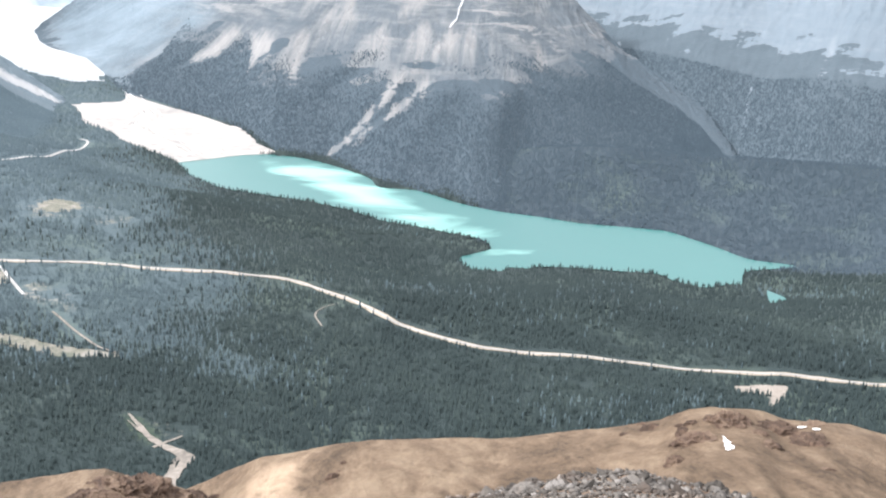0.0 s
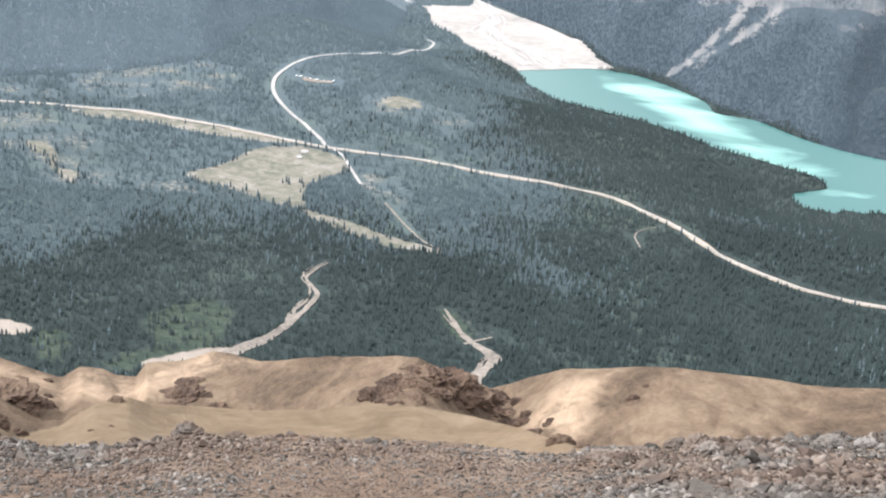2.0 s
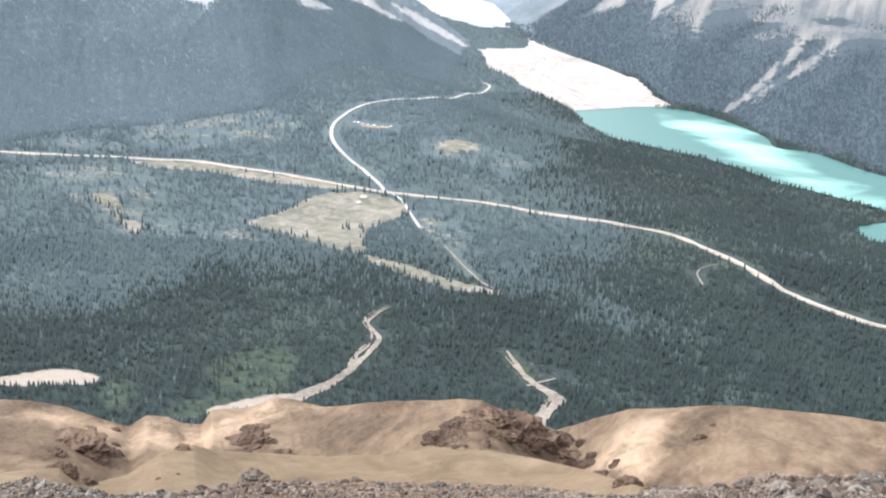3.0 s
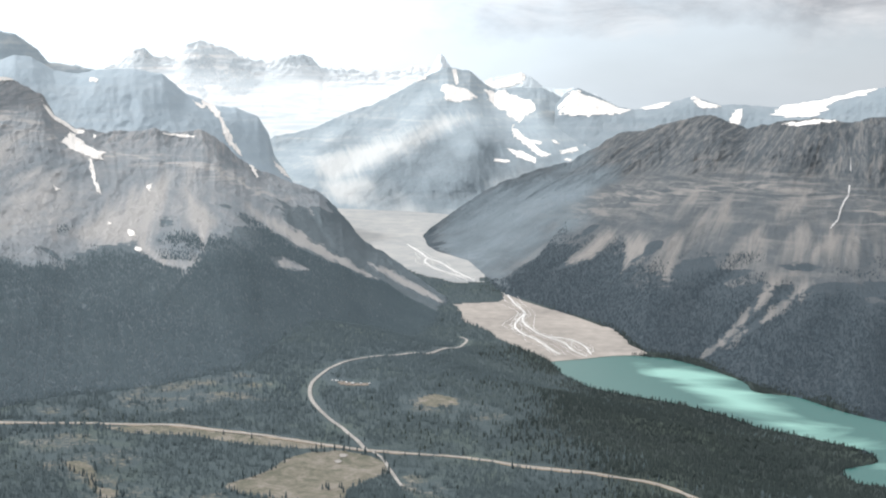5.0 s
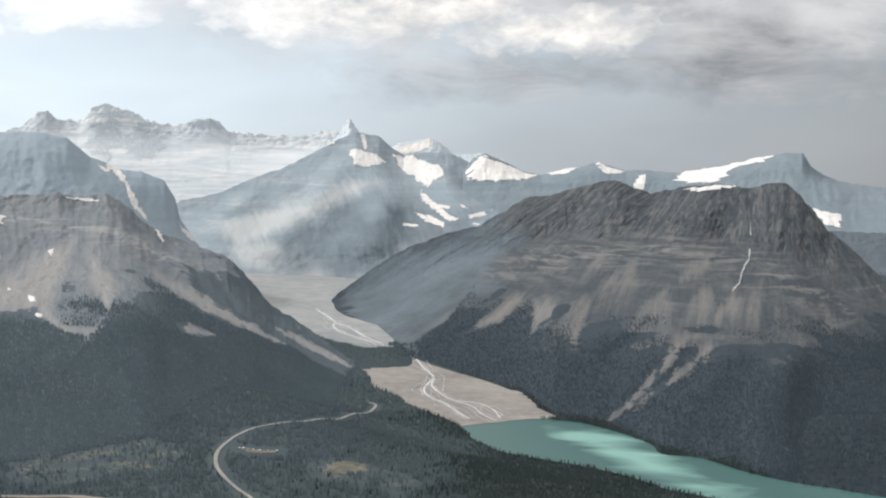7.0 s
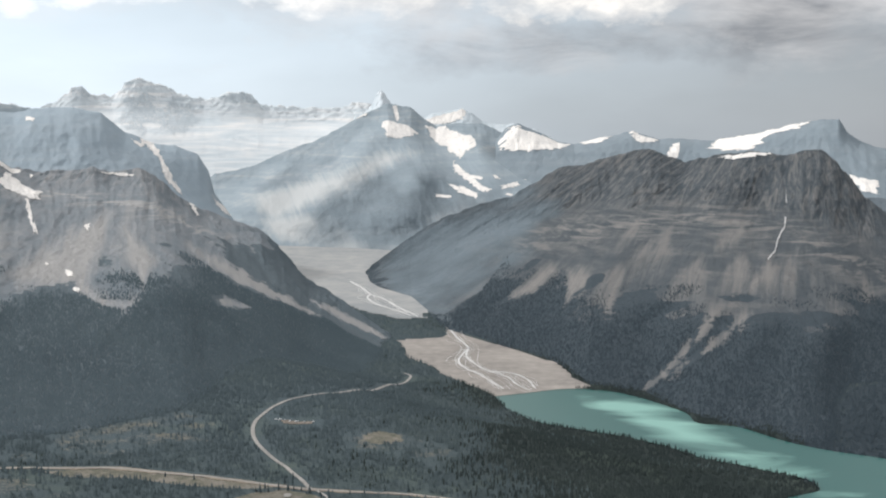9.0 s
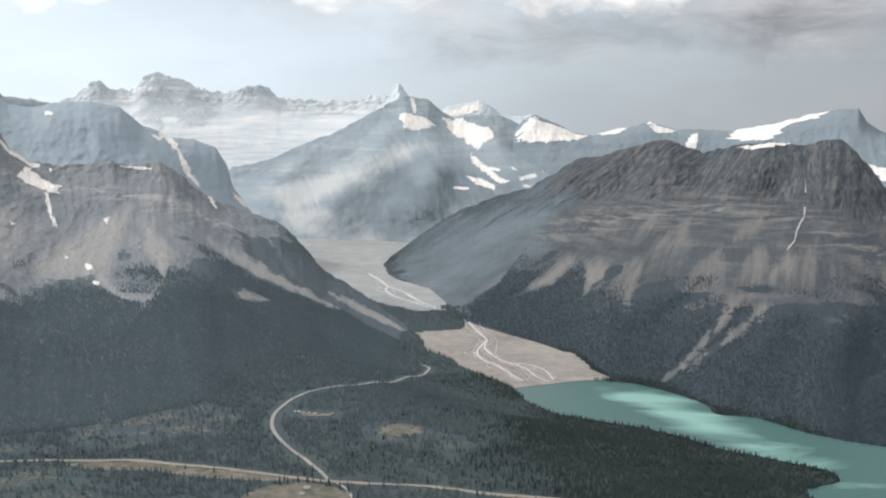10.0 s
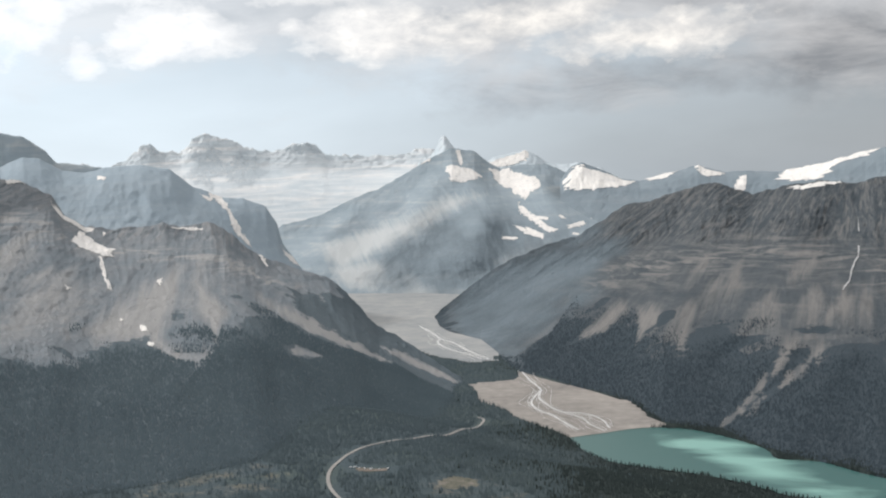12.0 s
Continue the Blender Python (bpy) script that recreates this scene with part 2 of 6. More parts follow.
def earth_material(name, dark, mid, pale, size, sunlit_earth=None, rocky=0.0):
    m, tr, bsdf = start_material(name)
    pos = tr.nodes.new("ShaderNodeNewGeometry").outputs["Position"]
    along = scaled(tr, pos, (1.0, 0.45, 0.7))
    fine = noise_tex(tr, pos, 2.2 / size, 9, 0.72)
    wide = noise_tex(tr, along, 0.16 / size, 6, 0.62, 0.6)
    rill = noise_tex(tr, along, 0.42 / size, 8, 0.66, 0.9)
    f = calc(tr, "MULTIPLY_ADD", wide, 0.45, calc(tr, "MULTIPLY", rill, 0.33))
    f = calc(tr, "MULTIPLY_ADD", fine, 0.24, f)
    colour = ramp(tr, f, [(0.43, dark), (0.51, mid), (0.60, pale)])
    if sunlit_earth:
        # sun patches on pale earth, put into the colour where talus marks them
        loose = calc(tr, "MULTIPLY", attribute(tr, "talus"), calc(tr, "MULTIPLY_ADD", rill, 2.4, -0.45), clamp=True)
        colour = mix_rgb(tr, loose, colour, sunlit_earth)
    height = calc(tr, "ADD", fine, rill)
    if rocky:
        # bare rock shows through where the ground is rough
        crack = noise_tex(tr, along, 1.1 / size, 8, 0.75, 1.2)
        bare = ramp(tr, calc(tr, "MULTIPLY_ADD", wide, 0.7, calc(tr, "MULTIPLY", crack, 0.3)), [(0.40, 1.0), (0.51, 0.0)])
        colour = mix_rgb(tr, calc(tr, "MULTIPLY", bare, rocky), colour, ramp(tr, crack, [(0.4, tuple(c * 0.45 for c in dark)), (0.62, mid)]))
        height = calc(tr, "MULTIPLY_ADD", crack, 1.2, height)
    finish(tr, bsdf, colour, 0.95, height, 0.25 * size, 0.85)
    return m


hill_earth = earth_material("hill_earth", (0.066, 0.044, 0.026), (0.117, 0.080, 0.050), (0.168, 0.122, 0.079), 3.6, (0.324, 0.235, 0.157), 0.55)
dry_turf = earth_material("dry_turf", (0.101, 0.070, 0.039), (0.139, 0.098, 0.058), (0.173, 0.128, 0.080), 2.5)
scree_earth = earth_material("scree_earth", (0.078, 0.051, 0.033), (0.123, 0.082, 0.054), (0.180, 0.138, 0.101), 0.4)
crag_rock = earth_material("crag_rock", (0.039, 0.026, 0.018), (0.079, 0.051, 0.035), (0.133, 0.092, 0.062), 2.0, None, 0.6)


def stone_material():
    m, tr, bsdf = start_material("scree_stone")
    pos = tr.nodes.new("ShaderNodeTexCoord").outputs["Object"]
    geo = tr.nodes.new("ShaderNodeNewGeometry").outputs
    tone = calc(tr, "FRACT", calc(tr, "ADD", geo["Random Per Island"], tr.nodes.new("ShaderNodeObjectInfo").outputs["Random"]))
    grey = ramp(tr, tone, [(0.0, (0.050, 0.043, 0.036)), (0.45, (0.098, 0.085, 0.072)), (0.88, (0.146, 0.129, 0.111)), (1.0, (0.25, 0.225, 0.20))])
    rust = ramp(tr, tone, [(0.0, (0.062, 0.042, 0.031)), (0.5, (0.118, 0.083, 0.060)), (1.0, (0.19, 0.148, 0.116))])
    zone = noise_tex(tr, geo["Position"], 0.45, 4, 0.6)
    base = mix_rgb(tr, ramp(tr, zone, [(0.46, 0.0), (0.58, 0.85)]), grey, rust)
    n = noise_tex(tr, pos, 9.0, 7, 0.7)
    colour = mix_rgb(tr, 0.55, base, ramp(tr, n, [(0.35, (0.35, 0.35, 0.35)), (0.65, (1.0, 1.0, 1.0))]), "MULTIPLY")
    finish(tr, bsdf, colour, 0.9, n, 0.03, 0.6)
    return m


scree_stone = stone_material()


def ground_material():
    m, tr, bsdf = start_material("valley_ground")
    pos = tr.nodes.new("ShaderNodeNewGeometry").outputs["Position"]
    fine = noise_tex(tr, pos, 0.25, 7, 0.7)
    stand = noise_tex(tr, pos, 0.012, 6, 0.62, 0.5)
    # the wood floor takes the same haze-tinted tones as its trees
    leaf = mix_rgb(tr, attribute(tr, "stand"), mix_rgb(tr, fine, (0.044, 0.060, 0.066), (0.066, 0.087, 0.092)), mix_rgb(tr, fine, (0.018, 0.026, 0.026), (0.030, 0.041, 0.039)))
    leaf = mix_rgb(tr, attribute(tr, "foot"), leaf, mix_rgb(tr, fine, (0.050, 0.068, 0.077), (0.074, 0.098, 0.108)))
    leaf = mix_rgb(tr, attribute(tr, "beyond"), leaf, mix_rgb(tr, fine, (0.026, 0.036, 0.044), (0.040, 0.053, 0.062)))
    leaf = mix_rgb(tr, ramp(tr, stand, [(0.5, 0.0), (0.75, 0.5)]), leaf, (0.085, 0.108, 0.082))
    tuft = noise_tex(tr, pos, 0.055, 6, 0.65, 0.8)
    grass = ramp(tr, calc(tr, "MULTIPLY_ADD", tuft, 0.65, calc(tr, "MULTIPLY", fine, 0.35)),
                 [(0.40, (0.088, 0.093, 0.070)), (0.50, (0.140, 0.130, 0.104)), (0.60, (0.190, 0.176, 0.150))])
    turf = ramp(tr, calc(tr, "MULTIPLY_ADD", tuft, 0.5, calc(tr, "MULTIPLY", fine, 0.5)), [(0.38, (0.022, 0.033, 0.026)), (0.50, (0.033, 0.046, 0.033)), (0.62, (0.056, 0.067, 0.047))])
    gravel = mix_rgb(tr, fine, (0.15, 0.125, 0.104), (0.30, 0.26, 0.215))
    rough = calc(tr, "MULTIPLY", calc(tr, "SUBTRACT", fine, 0.5), 0.8)
    colour = mix_rgb(tr, ramp(tr, calc(tr, "ADD", attribute(tr, "meadow"), rough), [(0.4, 0.0), (0.6, 1.0)]), leaf, grass)
    colour = mix_rgb(tr, ramp(tr, calc(tr, "ADD", attribute(tr, "turf"), rough), [(0.35, 0.0), (0.65, 1.0)]), colour, turf)
    colour = mix_rgb(tr, ramp(tr, calc(tr, "ADD", attribute(tr, "gravel"), rough), [(0.4, 0.0), (0.6, 1.0)]), colour, gravel)
    slope = noise_tex(tr, pos, 0.04, 7, 0.65, 0.6)
    earth = ramp(tr, calc(tr, "MULTIPLY_ADD", slope, 0.6, calc(tr, "MULTIPLY", fine, 0.4)), [(0.4, (0.095, 0.064, 0.046)), (0.5, (0.155, 0.106, 0.076)), (0.6, (0.22, 0.165, 0.125))])
    colour = mix_rgb(tr, ramp(tr, calc(tr, "ADD", attribute(tr, "bare"), rough), [(0.4, 0.0), (0.6, 1.0)]), colour, earth)
    finish(tr, bsdf, colour, 1.0, fine, 1.5, 0.6)
    return m


valley_ground = ground_material()


def plain_material(name, dark, pale, scale, rough=0.9, depth=0.2):
    m, tr, bsdf = start_material(name)
    pos = tr.nodes.new("ShaderNodeNewGeometry").outputs["Position"]
    fine = noise_tex(tr, pos, scale, 7, 0.65)
    wide = noise_tex(tr, pos, scale * 0.12, 4, 0.6, 0.5)
    f = calc(tr, "MULTIPLY_ADD", fine, 0.5, calc(tr, "MULTIPLY", wide, 0.5))
    finish(tr, bsdf, ramp(tr, f, [(0.36, dark), (0.64, pale)]), rough, fine, depth, 0.5)
    return m


road_surface = plain_material("road_surface", (0.19, 0.182, 0.170), (0.34, 0.324, 0.300), 0.3)
road_shoulder = plain_material("road_shoulder", (0.17, 0.14, 0.105), (0.32, 0.27, 0.205), 0.35)
wash_gravel = plain_material("wash_gravel", (0.085, 0.074, 0.062), (0.225, 0.196, 0.165), 0.35)
delta_gravel = plain_material("delta_gravel", (0.185, 0.172, 0.158), (0.33, 0.302, 0.272), 0.05)
outwash_gravel = plain_material("outwash_gravel", (0.235, 0.25, 0.255), (0.36, 0.355, 0.34), 0.03)
talus_stone = plain_material("talus_stone", (0.17, 0.165, 0.16), (0.26, 0.238, 0.215), 0.06, 0.95, 1.0)
stream_water = plain_material("stream_water", (0.54, 0.54, 0.53), (0.70, 0.69, 0.665), 0.1, 0.4)
fall_water = plain_material("fall_water", (0.24, 0.24, 0.24), (0.50, 0.50, 0.49), 0.05, 0.5)
# the sun's warm tint is put into the snow's own colour
snow = plain_material("snow", (0.62, 0.60, 0.575), (0.84, 0.80, 0.745), 0.03, 0.7, 1.0)


def ice_material():
    """Glacier ice in drawn-out bands, blue-grey in places, with crevasses; toned to merge into the hazy sky."""
    m, tr, bsdf = start_material("glacier_ice")
    pos = tr.nodes.new("ShaderNodeNewGeometry").outputs["Position"]
    band = noise_tex(tr, scaled(tr, pos, (0.0022, 0.003, 0.028)), 1.0, 7, 0.6, 1.2)
    crevasse = noise_tex(tr, scaled(tr, pos, (0.006, 0.006, 0.09)), 1.0, 7, 0.7, 0.8)
    f = calc(tr, "MULTIPLY_ADD", band, 0.65, calc(tr, "MULTIPLY", crevasse, 0.35))
    colour = ramp(tr, f, [(0.36, (0.50, 0.56, 0.59)), (0.50, (0.63, 0.665, 0.68)), (0.64, (0.80, 0.785, 0.76))])
    finish(tr, bsdf, colour, 0.8, crevasse, 14.0, 0.5)
    return m


glacier_ice = ice_material()



SUNLIT_PLUME = [(212, 1655), (352, 1318)]


def lake_material():
    m, tr, bsdf = start_material("lake_water")
    pos = tr.nodes.new("ShaderNodeNewGeometry").outputs["Position"]
    silt = noise_tex(tr, scaled(tr, pos, (0.0035, 0.0075, 1), (0.4, 2.2, 0)), 1.0, 6, 0.55, 1.2)
    wide = noise_tex(tr, pos, 0.0022, 4, 0.5, 0.6)
    water = mix_rgb(tr, wide, (0.020, 0.086, 0.080), (0.034, 0.114, 0.100))
    # sunlit swirls and silt, painted as one pale streak along the lake
    (ax, ay), (bx, by) = SUNLIT_PLUME
    turn = math.atan2(by - ay, bx - ax)
    place = tr.nodes.new("ShaderNodeMapping")
    place.vector_type = "TEXTURE"
    place.inputs["Location"].default_value = ((ax + bx) / 2, (ay + by) / 2, 0)
    place.inputs["Rotation"].default_value = (0, 0, turn)
    place.inputs["Scale"].default_value = (math.hypot(bx - ax, by - ay) * 0.62, 42, 1000)
    tr.links.new(pos, place.inputs["Vector"])
    gap = tr.nodes.new("ShaderNodeVectorMath")
    gap.operation = "LENGTH"
    tr.links.new(place.outputs[0], gap.inputs[0])
    close = calc(tr, "MULTIPLY_ADD", gap.outputs["Value"], -0.22, 0.27)
    colour = mix_rgb(tr, ramp(tr, calc(tr, "ADD", silt, calc(tr, "MAXIMUM", close, -0.16)), [(0.50, 0.0), (0.72, 0.9)]), water, (0.23, 0.43, 0.37))
    ripple = noise_tex(tr, scaled(tr, pos, (0.4, 0.15, 1)), 1.0, 5, 0.6)
    finish(tr, bsdf, colour, 0.30, ripple, 0.25, 0.25)
    bsdf.inputs["Specular IOR Level"].default_value = 0.2
    return m


lake_water = lake_material()


def foliage_material(name, dark, mid, pale):
    m, tr, bsdf = start_material(name)
    geo = tr.nodes.new("ShaderNodeNewGeometry").outputs
    stand = noise_tex(tr, geo["Position"], 0.010, 5, 0.6, 0.5)
    f = calc(tr, "MULTIPLY_ADD", geo["Random Per Island"], 0.22, calc(tr, "MULTIPLY", stand, 0.78))
    colour = ramp(tr, f, [(0.24, dark), (0.52, mid), (0.80, pale)])
    finish(tr, bsdf, colour, 0.9)
    return m


# all but the dark near spruces have distance haze mixed into their colour
hazy_spruce_green = foliage_material("hazy_spruce_green", (0.038, 0.053, 0.059), (0.056, 0.076, 0.082), (0.078, 0.100, 0.098))
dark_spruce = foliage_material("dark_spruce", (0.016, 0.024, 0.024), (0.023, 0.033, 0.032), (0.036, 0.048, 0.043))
hazy_slope_spruce = foliage_material("hazy_slope_spruce", (0.068, 0.092, 0.106), (0.080, 0.107, 0.122), (0.094, 0.122, 0.134))
hazy_foot_spruce = foliage_material("hazy_foot_spruce", (0.050, 0.068, 0.077), (0.062, 0.084, 0.094), (0.080, 0.104, 0.110))
hazy_far_spruce = foliage_material("hazy_far_spruce", (0.032, 0.046, 0.057), (0.037, 0.052, 0.064), (0.043, 0.059, 0.070))
bark = plain_material("bark", (0.06, 0.045, 0.035), (0.13, 0.10, 0.08), 4.0)


# ---- mesh helpers
def part(name, mesh, material, parent=None, label=""):
    ob = new(name, mesh)
    mesh.materials.clear()
    mesh.materials.append(material)
    if parent is not None:
        ob.parent = parent
    if label:
        ob["label"] = label
    return ob


def mesh_of(name, verts, faces, smooth=True, uv=None, **attributes):
    """A mesh from numpy arrays; faces all of one size."""
    mesh = bpy.data.meshes.new(name)
    verts, faces = np.asarray(verts, np.float32), np.asarray(faces, np.int32)
    n, k = faces.shape
    mesh.vertices.add(len(verts))
    mesh.vertices.foreach_set("co", verts.ravel())
    mesh.loops.add(n * k)
    mesh.loops.foreach_set("vertex_index", faces.ravel())
    mesh.polygons.add(n)
    mesh.polygons.foreach_set("loop_start", np.arange(0, n * k, k, dtype=np.int32))
    if smooth:
        mesh.polygons.foreach_set("use_smooth", np.ones(n, bool))
    for key, values in attributes.items():
        mesh.attributes.new(key, "FLOAT", "POINT").data.foreach_set("value", np.asarray(values, np.float32).ravel())
    if uv is not None:
        layer = mesh.uv_layers.new(name="UVMap")
        layer.data.foreach_set("uv", np.asarray(uv, np.float32)[faces.ravel()].ravel())
    mesh.update(calc_edges=True)
    return mesh


def grid_faces(rows, cols, wrap=False):
    i, j = np.meshgrid(np.arange(rows - 1), np.arange(cols if wrap else cols - 1), indexing="ij")
    a, b = i * cols + j, i * cols + (j + 1) % cols
    return np.stack([a, b, b + cols, a + cols], -1).reshape(-1, 4)


def value_noise(x, y, seed):
    xi, yi = np.floor(x).astype(np.int64), np.floor(y).astype(np.int64)
    fx, fy = x - xi, y - yi
    fx, fy = fx * fx * fx * (fx * (fx * 6 - 15) + 10), fy * fy * fy * (fy * (fy * 6 - 15) + 10)

    def lattice(i, j):
        h = (i * 374761393 + j * 668265263 + seed * 2147483647) & 0xFFFFFFFF
        h = ((h ^ (h >> 13)) * 1274126177) & 0xFFFFFFFF
        return ((h ^ (h >> 16)) & 0xFFFF) / 65535.0 * 2 - 1

    a, b, c, d = lattice(xi, yi), lattice(xi + 1, yi), lattice(xi, yi + 1), lattice(xi + 1, yi + 1)
    return (a * (1 - fx) + b * fx) * (1 - fy) + (c * (1 - fx) + d * fx) * fy


def fbm(x, y, octaves=5, seed=1, gain=0.5, ridged=False):
    total, amp, norm = 0, 1.0, 0.0
    for o in range(octaves):
        n = value_noise(x * 2 ** o + 17.3 * o, y * 2 ** o - 9.1 * o, seed + o)
        total = total + amp * ((1 - 2 * np.abs(n)) if ridged else n)
        norm += amp
        amp *= gain
    return total / norm


def step(a, b, x):
    t = np.clip((x - a) / (b - a), 0, 1)
    return t * t * (3 - 2 * t)


def inside(poly, x, y):
    """Which points lie in a polygon of the plan."""
    p = np.array(poly)
    hit = np.zeros(np.shape(x), bool)
    for (x0, y0), (x1, y1) in zip(p, np.roll(p, -1, 0)):
        cross = (y0 > y) != (y1 > y)
        hit ^= cross & (x < (x1 - x0) * (y - y0) / (y1 - y0 + 1e-12) + x0)
    return hit


def away(poly, x, y, closed=True):
    """Distance from the outline of a polygon, or from a line, of the plan."""
    p = np.array(poly, float)
    best = np.full(np.shape(x), 1e9)
    ends = np.roll(p, -1, 0) if closed else p[1:]
    for a, b in zip(p, ends):
        d = b - a
        t = np.clip(((x - a[0]) * d[0] + (y - a[1]) * d[1]) / (d @ d + 1e-9), 0, 1)
        best = np.minimum(best, np.hypot(x - a[0] - t * d[0], y - a[1] - t * d[1]))
    return best


def spline(points, gap):
    """A smooth line through the points, sampled about every gap metres."""
    p = np.array(points, float)
    q = np.vstack([2 * p[0] - p[1], p, 2 * p[-1] - p[-2]])
    out = []
    for i in range(len(p) - 1):
        n = max(2, int(np.linalg.norm(p[i + 1] - p[i]) / gap))
        t = np.linspace(0, 1, n, endpoint=False)[:, None]
        a, b, c, d = q[i], q[i + 1], q[i + 2], q[i + 3]
        out.append(0.5 * (2 * b + (c - a) * t + (2 * a - 5 * b + 4 * c - d) * t ** 2 + (3 * b - a - 3 * c + d) * t ** 3))
    return np.vstack(out + [p[-1:]])


# ---- plan of the valley, its outlines placed to fit the camera's view
lake_shore = [(79.4, 1668.4), (98.7, 1557.3), (131.8, 1497.7), (184.4, 1456.7), (228.5, 1424), (268.7, 1379.7), (298.6, 1329), (336.4, 1299.1), (366.1, 1268.8), (390.5, 1246.7), (393.5, 1213.1), (383.5, 1199.2), (350.6, 1180), (344.8, 1160.8), (350.5, 1134.6), (378.2, 1126.3), (390.3, 1138.7), (407.2, 1131.5), (420.8, 1137.5), (464.0, 1128.7), (504.3, 1113.0), (540.0, 1101.3), (546.6, 1078.3), (568.0, 1051.5), (601.4, 1060.2), (611.9, 1055.9), (637.8, 1096.7), (666.9, 1103.4), (709.7, 1110.9), (682.1, 1129.9), (665.1, 1144.5), (651.7, 1191.0), (637.7, 1227.5), (620.9, 1261.5), (577.1, 1282.3), (531.6, 1301.3), (490.6, 1334.3), (451.0, 1360.7), (411.7, 1404.4), (373.5, 1473.4), (328.7, 1493.4), (324.5, 1549.9), (285.5, 1632.4), (245.5, 1681.1), (184.5, 1704.2), (127.4, 1681.5)]
delta_edge = [(82.4, 1649.4), (60.9, 1701.1), (13.5, 1789.3), (-12.4, 1877.7), (-44.6, 1935), (-53.1, 2016.9), (-68.3, 2106), (-23.9, 2123.6), (14.1, 2141.4), (25.3, 2242), (46.9, 2171.9), (111.7, 2049.4), (192.2, 1891.7), (205.3, 1772.6), (223.8, 1708.8), (172.3, 1693.5), (122.6, 1667.5)]
pond_edge = [(603.3, 991.5), (608.2, 974.7), (607.2, 962.6), (586.7, 952.9), (593.8, 973.5)]
outwash_edge = [(-485.5, 3207.1), (-424.1, 3440.4), (-330.4, 3468.5), (-199.6, 3446.6), (-99.5, 3328.6), (8.9, 3164.6), (20.1, 2678.3), (-10.4, 2470.6), (-15.3, 2326.1), (-69.5, 2314.6), (-126.8, 2371.6), (-215.6, 2500.9), (-349.8, 2831.6)]
highway_line = [(-570.4, 1042.1), (-503.5, 1053.9), (-440.4, 1052.6), (-364.5, 1058), (-285.2, 1052), (-230, 1034.7), (-175.6, 1012.9), (-123.6, 993.3), (-98.7, 987.1), (-45.4, 983), (2.6, 968), (48.9, 943.7), (93.8, 929.3), (128.4, 914), (150.7, 881.2), (172, 851.8), (191.7, 801.4), (212.5, 770.2), (238.1, 750.1), (262.5, 738.0), (290, 728.0), (338.4, 711.1), (385.6, 689.2), (435.5, 674.3), (471.1, 657.9), (525.7, 634.6)]
spur_line = [(-103.3, 985.6), (-116.1, 1018.4), (-131.8, 1054.8), (-149.4, 1087.8), (-168.8, 1134.5), (-180.9, 1180.2), (-185.4, 1227.1), (-179.7, 1276.4), (-167.4, 1320.4), (-145.5, 1348.2), (-111.5, 1400.6), (-78.2, 1523), (-53.9, 1644.1), (-39.6, 1744.6), (-37.5, 1780.6), (-47.4, 1799.4)]
track_line = [(-98.3, 984.1), (-87.8, 966), (-79.3, 937.7), (-72.6, 915.1), (-67.6, 899.5)]
track_low_line = [(-45.9, 855.8), (-33.4, 825.3), (-21.8, 797.7), (-13.1, 780.9), (-1.1, 770)]
meadow_edges = [
    [(-204.1, 887.8), (-184.6, 911.5), (-174.4, 928.8), (-166, 958.7), (-150.2, 977.5), (-122.6, 985.4), (-102.3, 976.7), (-86.4, 962.1), (-81.1, 932.5), (-94.9, 913.1), (-107.4, 888.5), (-106.8, 858.4), (-100, 832), (-114.3, 831.2), (-137.5, 845.9), (-157.2, 860.8), (-185.2, 871.5)],
    [(-350.5, 1046.9), (-305.9, 1052.4), (-262.5, 1043.5), (-212.6, 1024.2), (-164.7, 1006.6), (-128.1, 990.8), (-161.4, 986.9), (-206.7, 995.8), (-256.7, 1020.2), (-313.3, 1025.2)],
    [(-103.2, 831.6), (-84.2, 820.7), (-62.7, 809.6), (-45.3, 793.7), (-20.9, 779.7), (-1.1, 770), (3, 762), (-16.4, 766.8), (-39.7, 771), (-60.3, 784.7), (-82.1, 802.8), (-100, 816.9)],
    [(-71.7, 1173.8), (-55.9, 1191.7), (-35.4, 1179.5), (-31, 1156.6), (-50.4, 1146.9), (-67.2, 1151)],
    [(-342, 934.4), (-324.1, 936.5), (-311.1, 917.7), (-300.6, 885.4), (-280.5, 877.3), (-276.1, 849.2), (-287.8, 859.1), (-303.3, 880.2), (-314.7, 908), (-330.1, 913.2)],
]
sparse_edges = [
    [(-455.5, 1117.8), (-411.6, 1117.6), (-364.5, 1106.5), (-373.7, 1085.5), (-419.7, 1080.4)],
    [(-388.7, 1182.8), (-313.3, 1224.6), (-283, 1273.9), (-222.5, 1243.2), (-210.1, 1144.9), (-253.4, 1140.2), (-295.7, 1091.7), (-352.3, 1102.1)],
    [(-423.4, 1009.8), (-342.2, 1037), (-288.2, 989.9), (-278.8, 893.5), (-204.6, 880.5), (-171.5, 846.8), (-228.2, 837.5), (-293.7, 844.4), (-359.9, 920.1)],
    [(-97.7, 1182), (-73.9, 1202.7), (-18.7, 1185.9), (31.6, 1097.5), (0.9, 1052), (-32.3, 1110.5), (-86.5, 1120.7)],
    [(-70.9, 946.3), (-32.1, 912.4), (-19.5, 832.8), (-45.9, 855.8), (-70.3, 891.2)],
    [(-1.9, 682), (8.5, 678.9), (42.2, 649.6), (38.7, 637.8), (22.4, 636.6), (5.9, 646)],
]
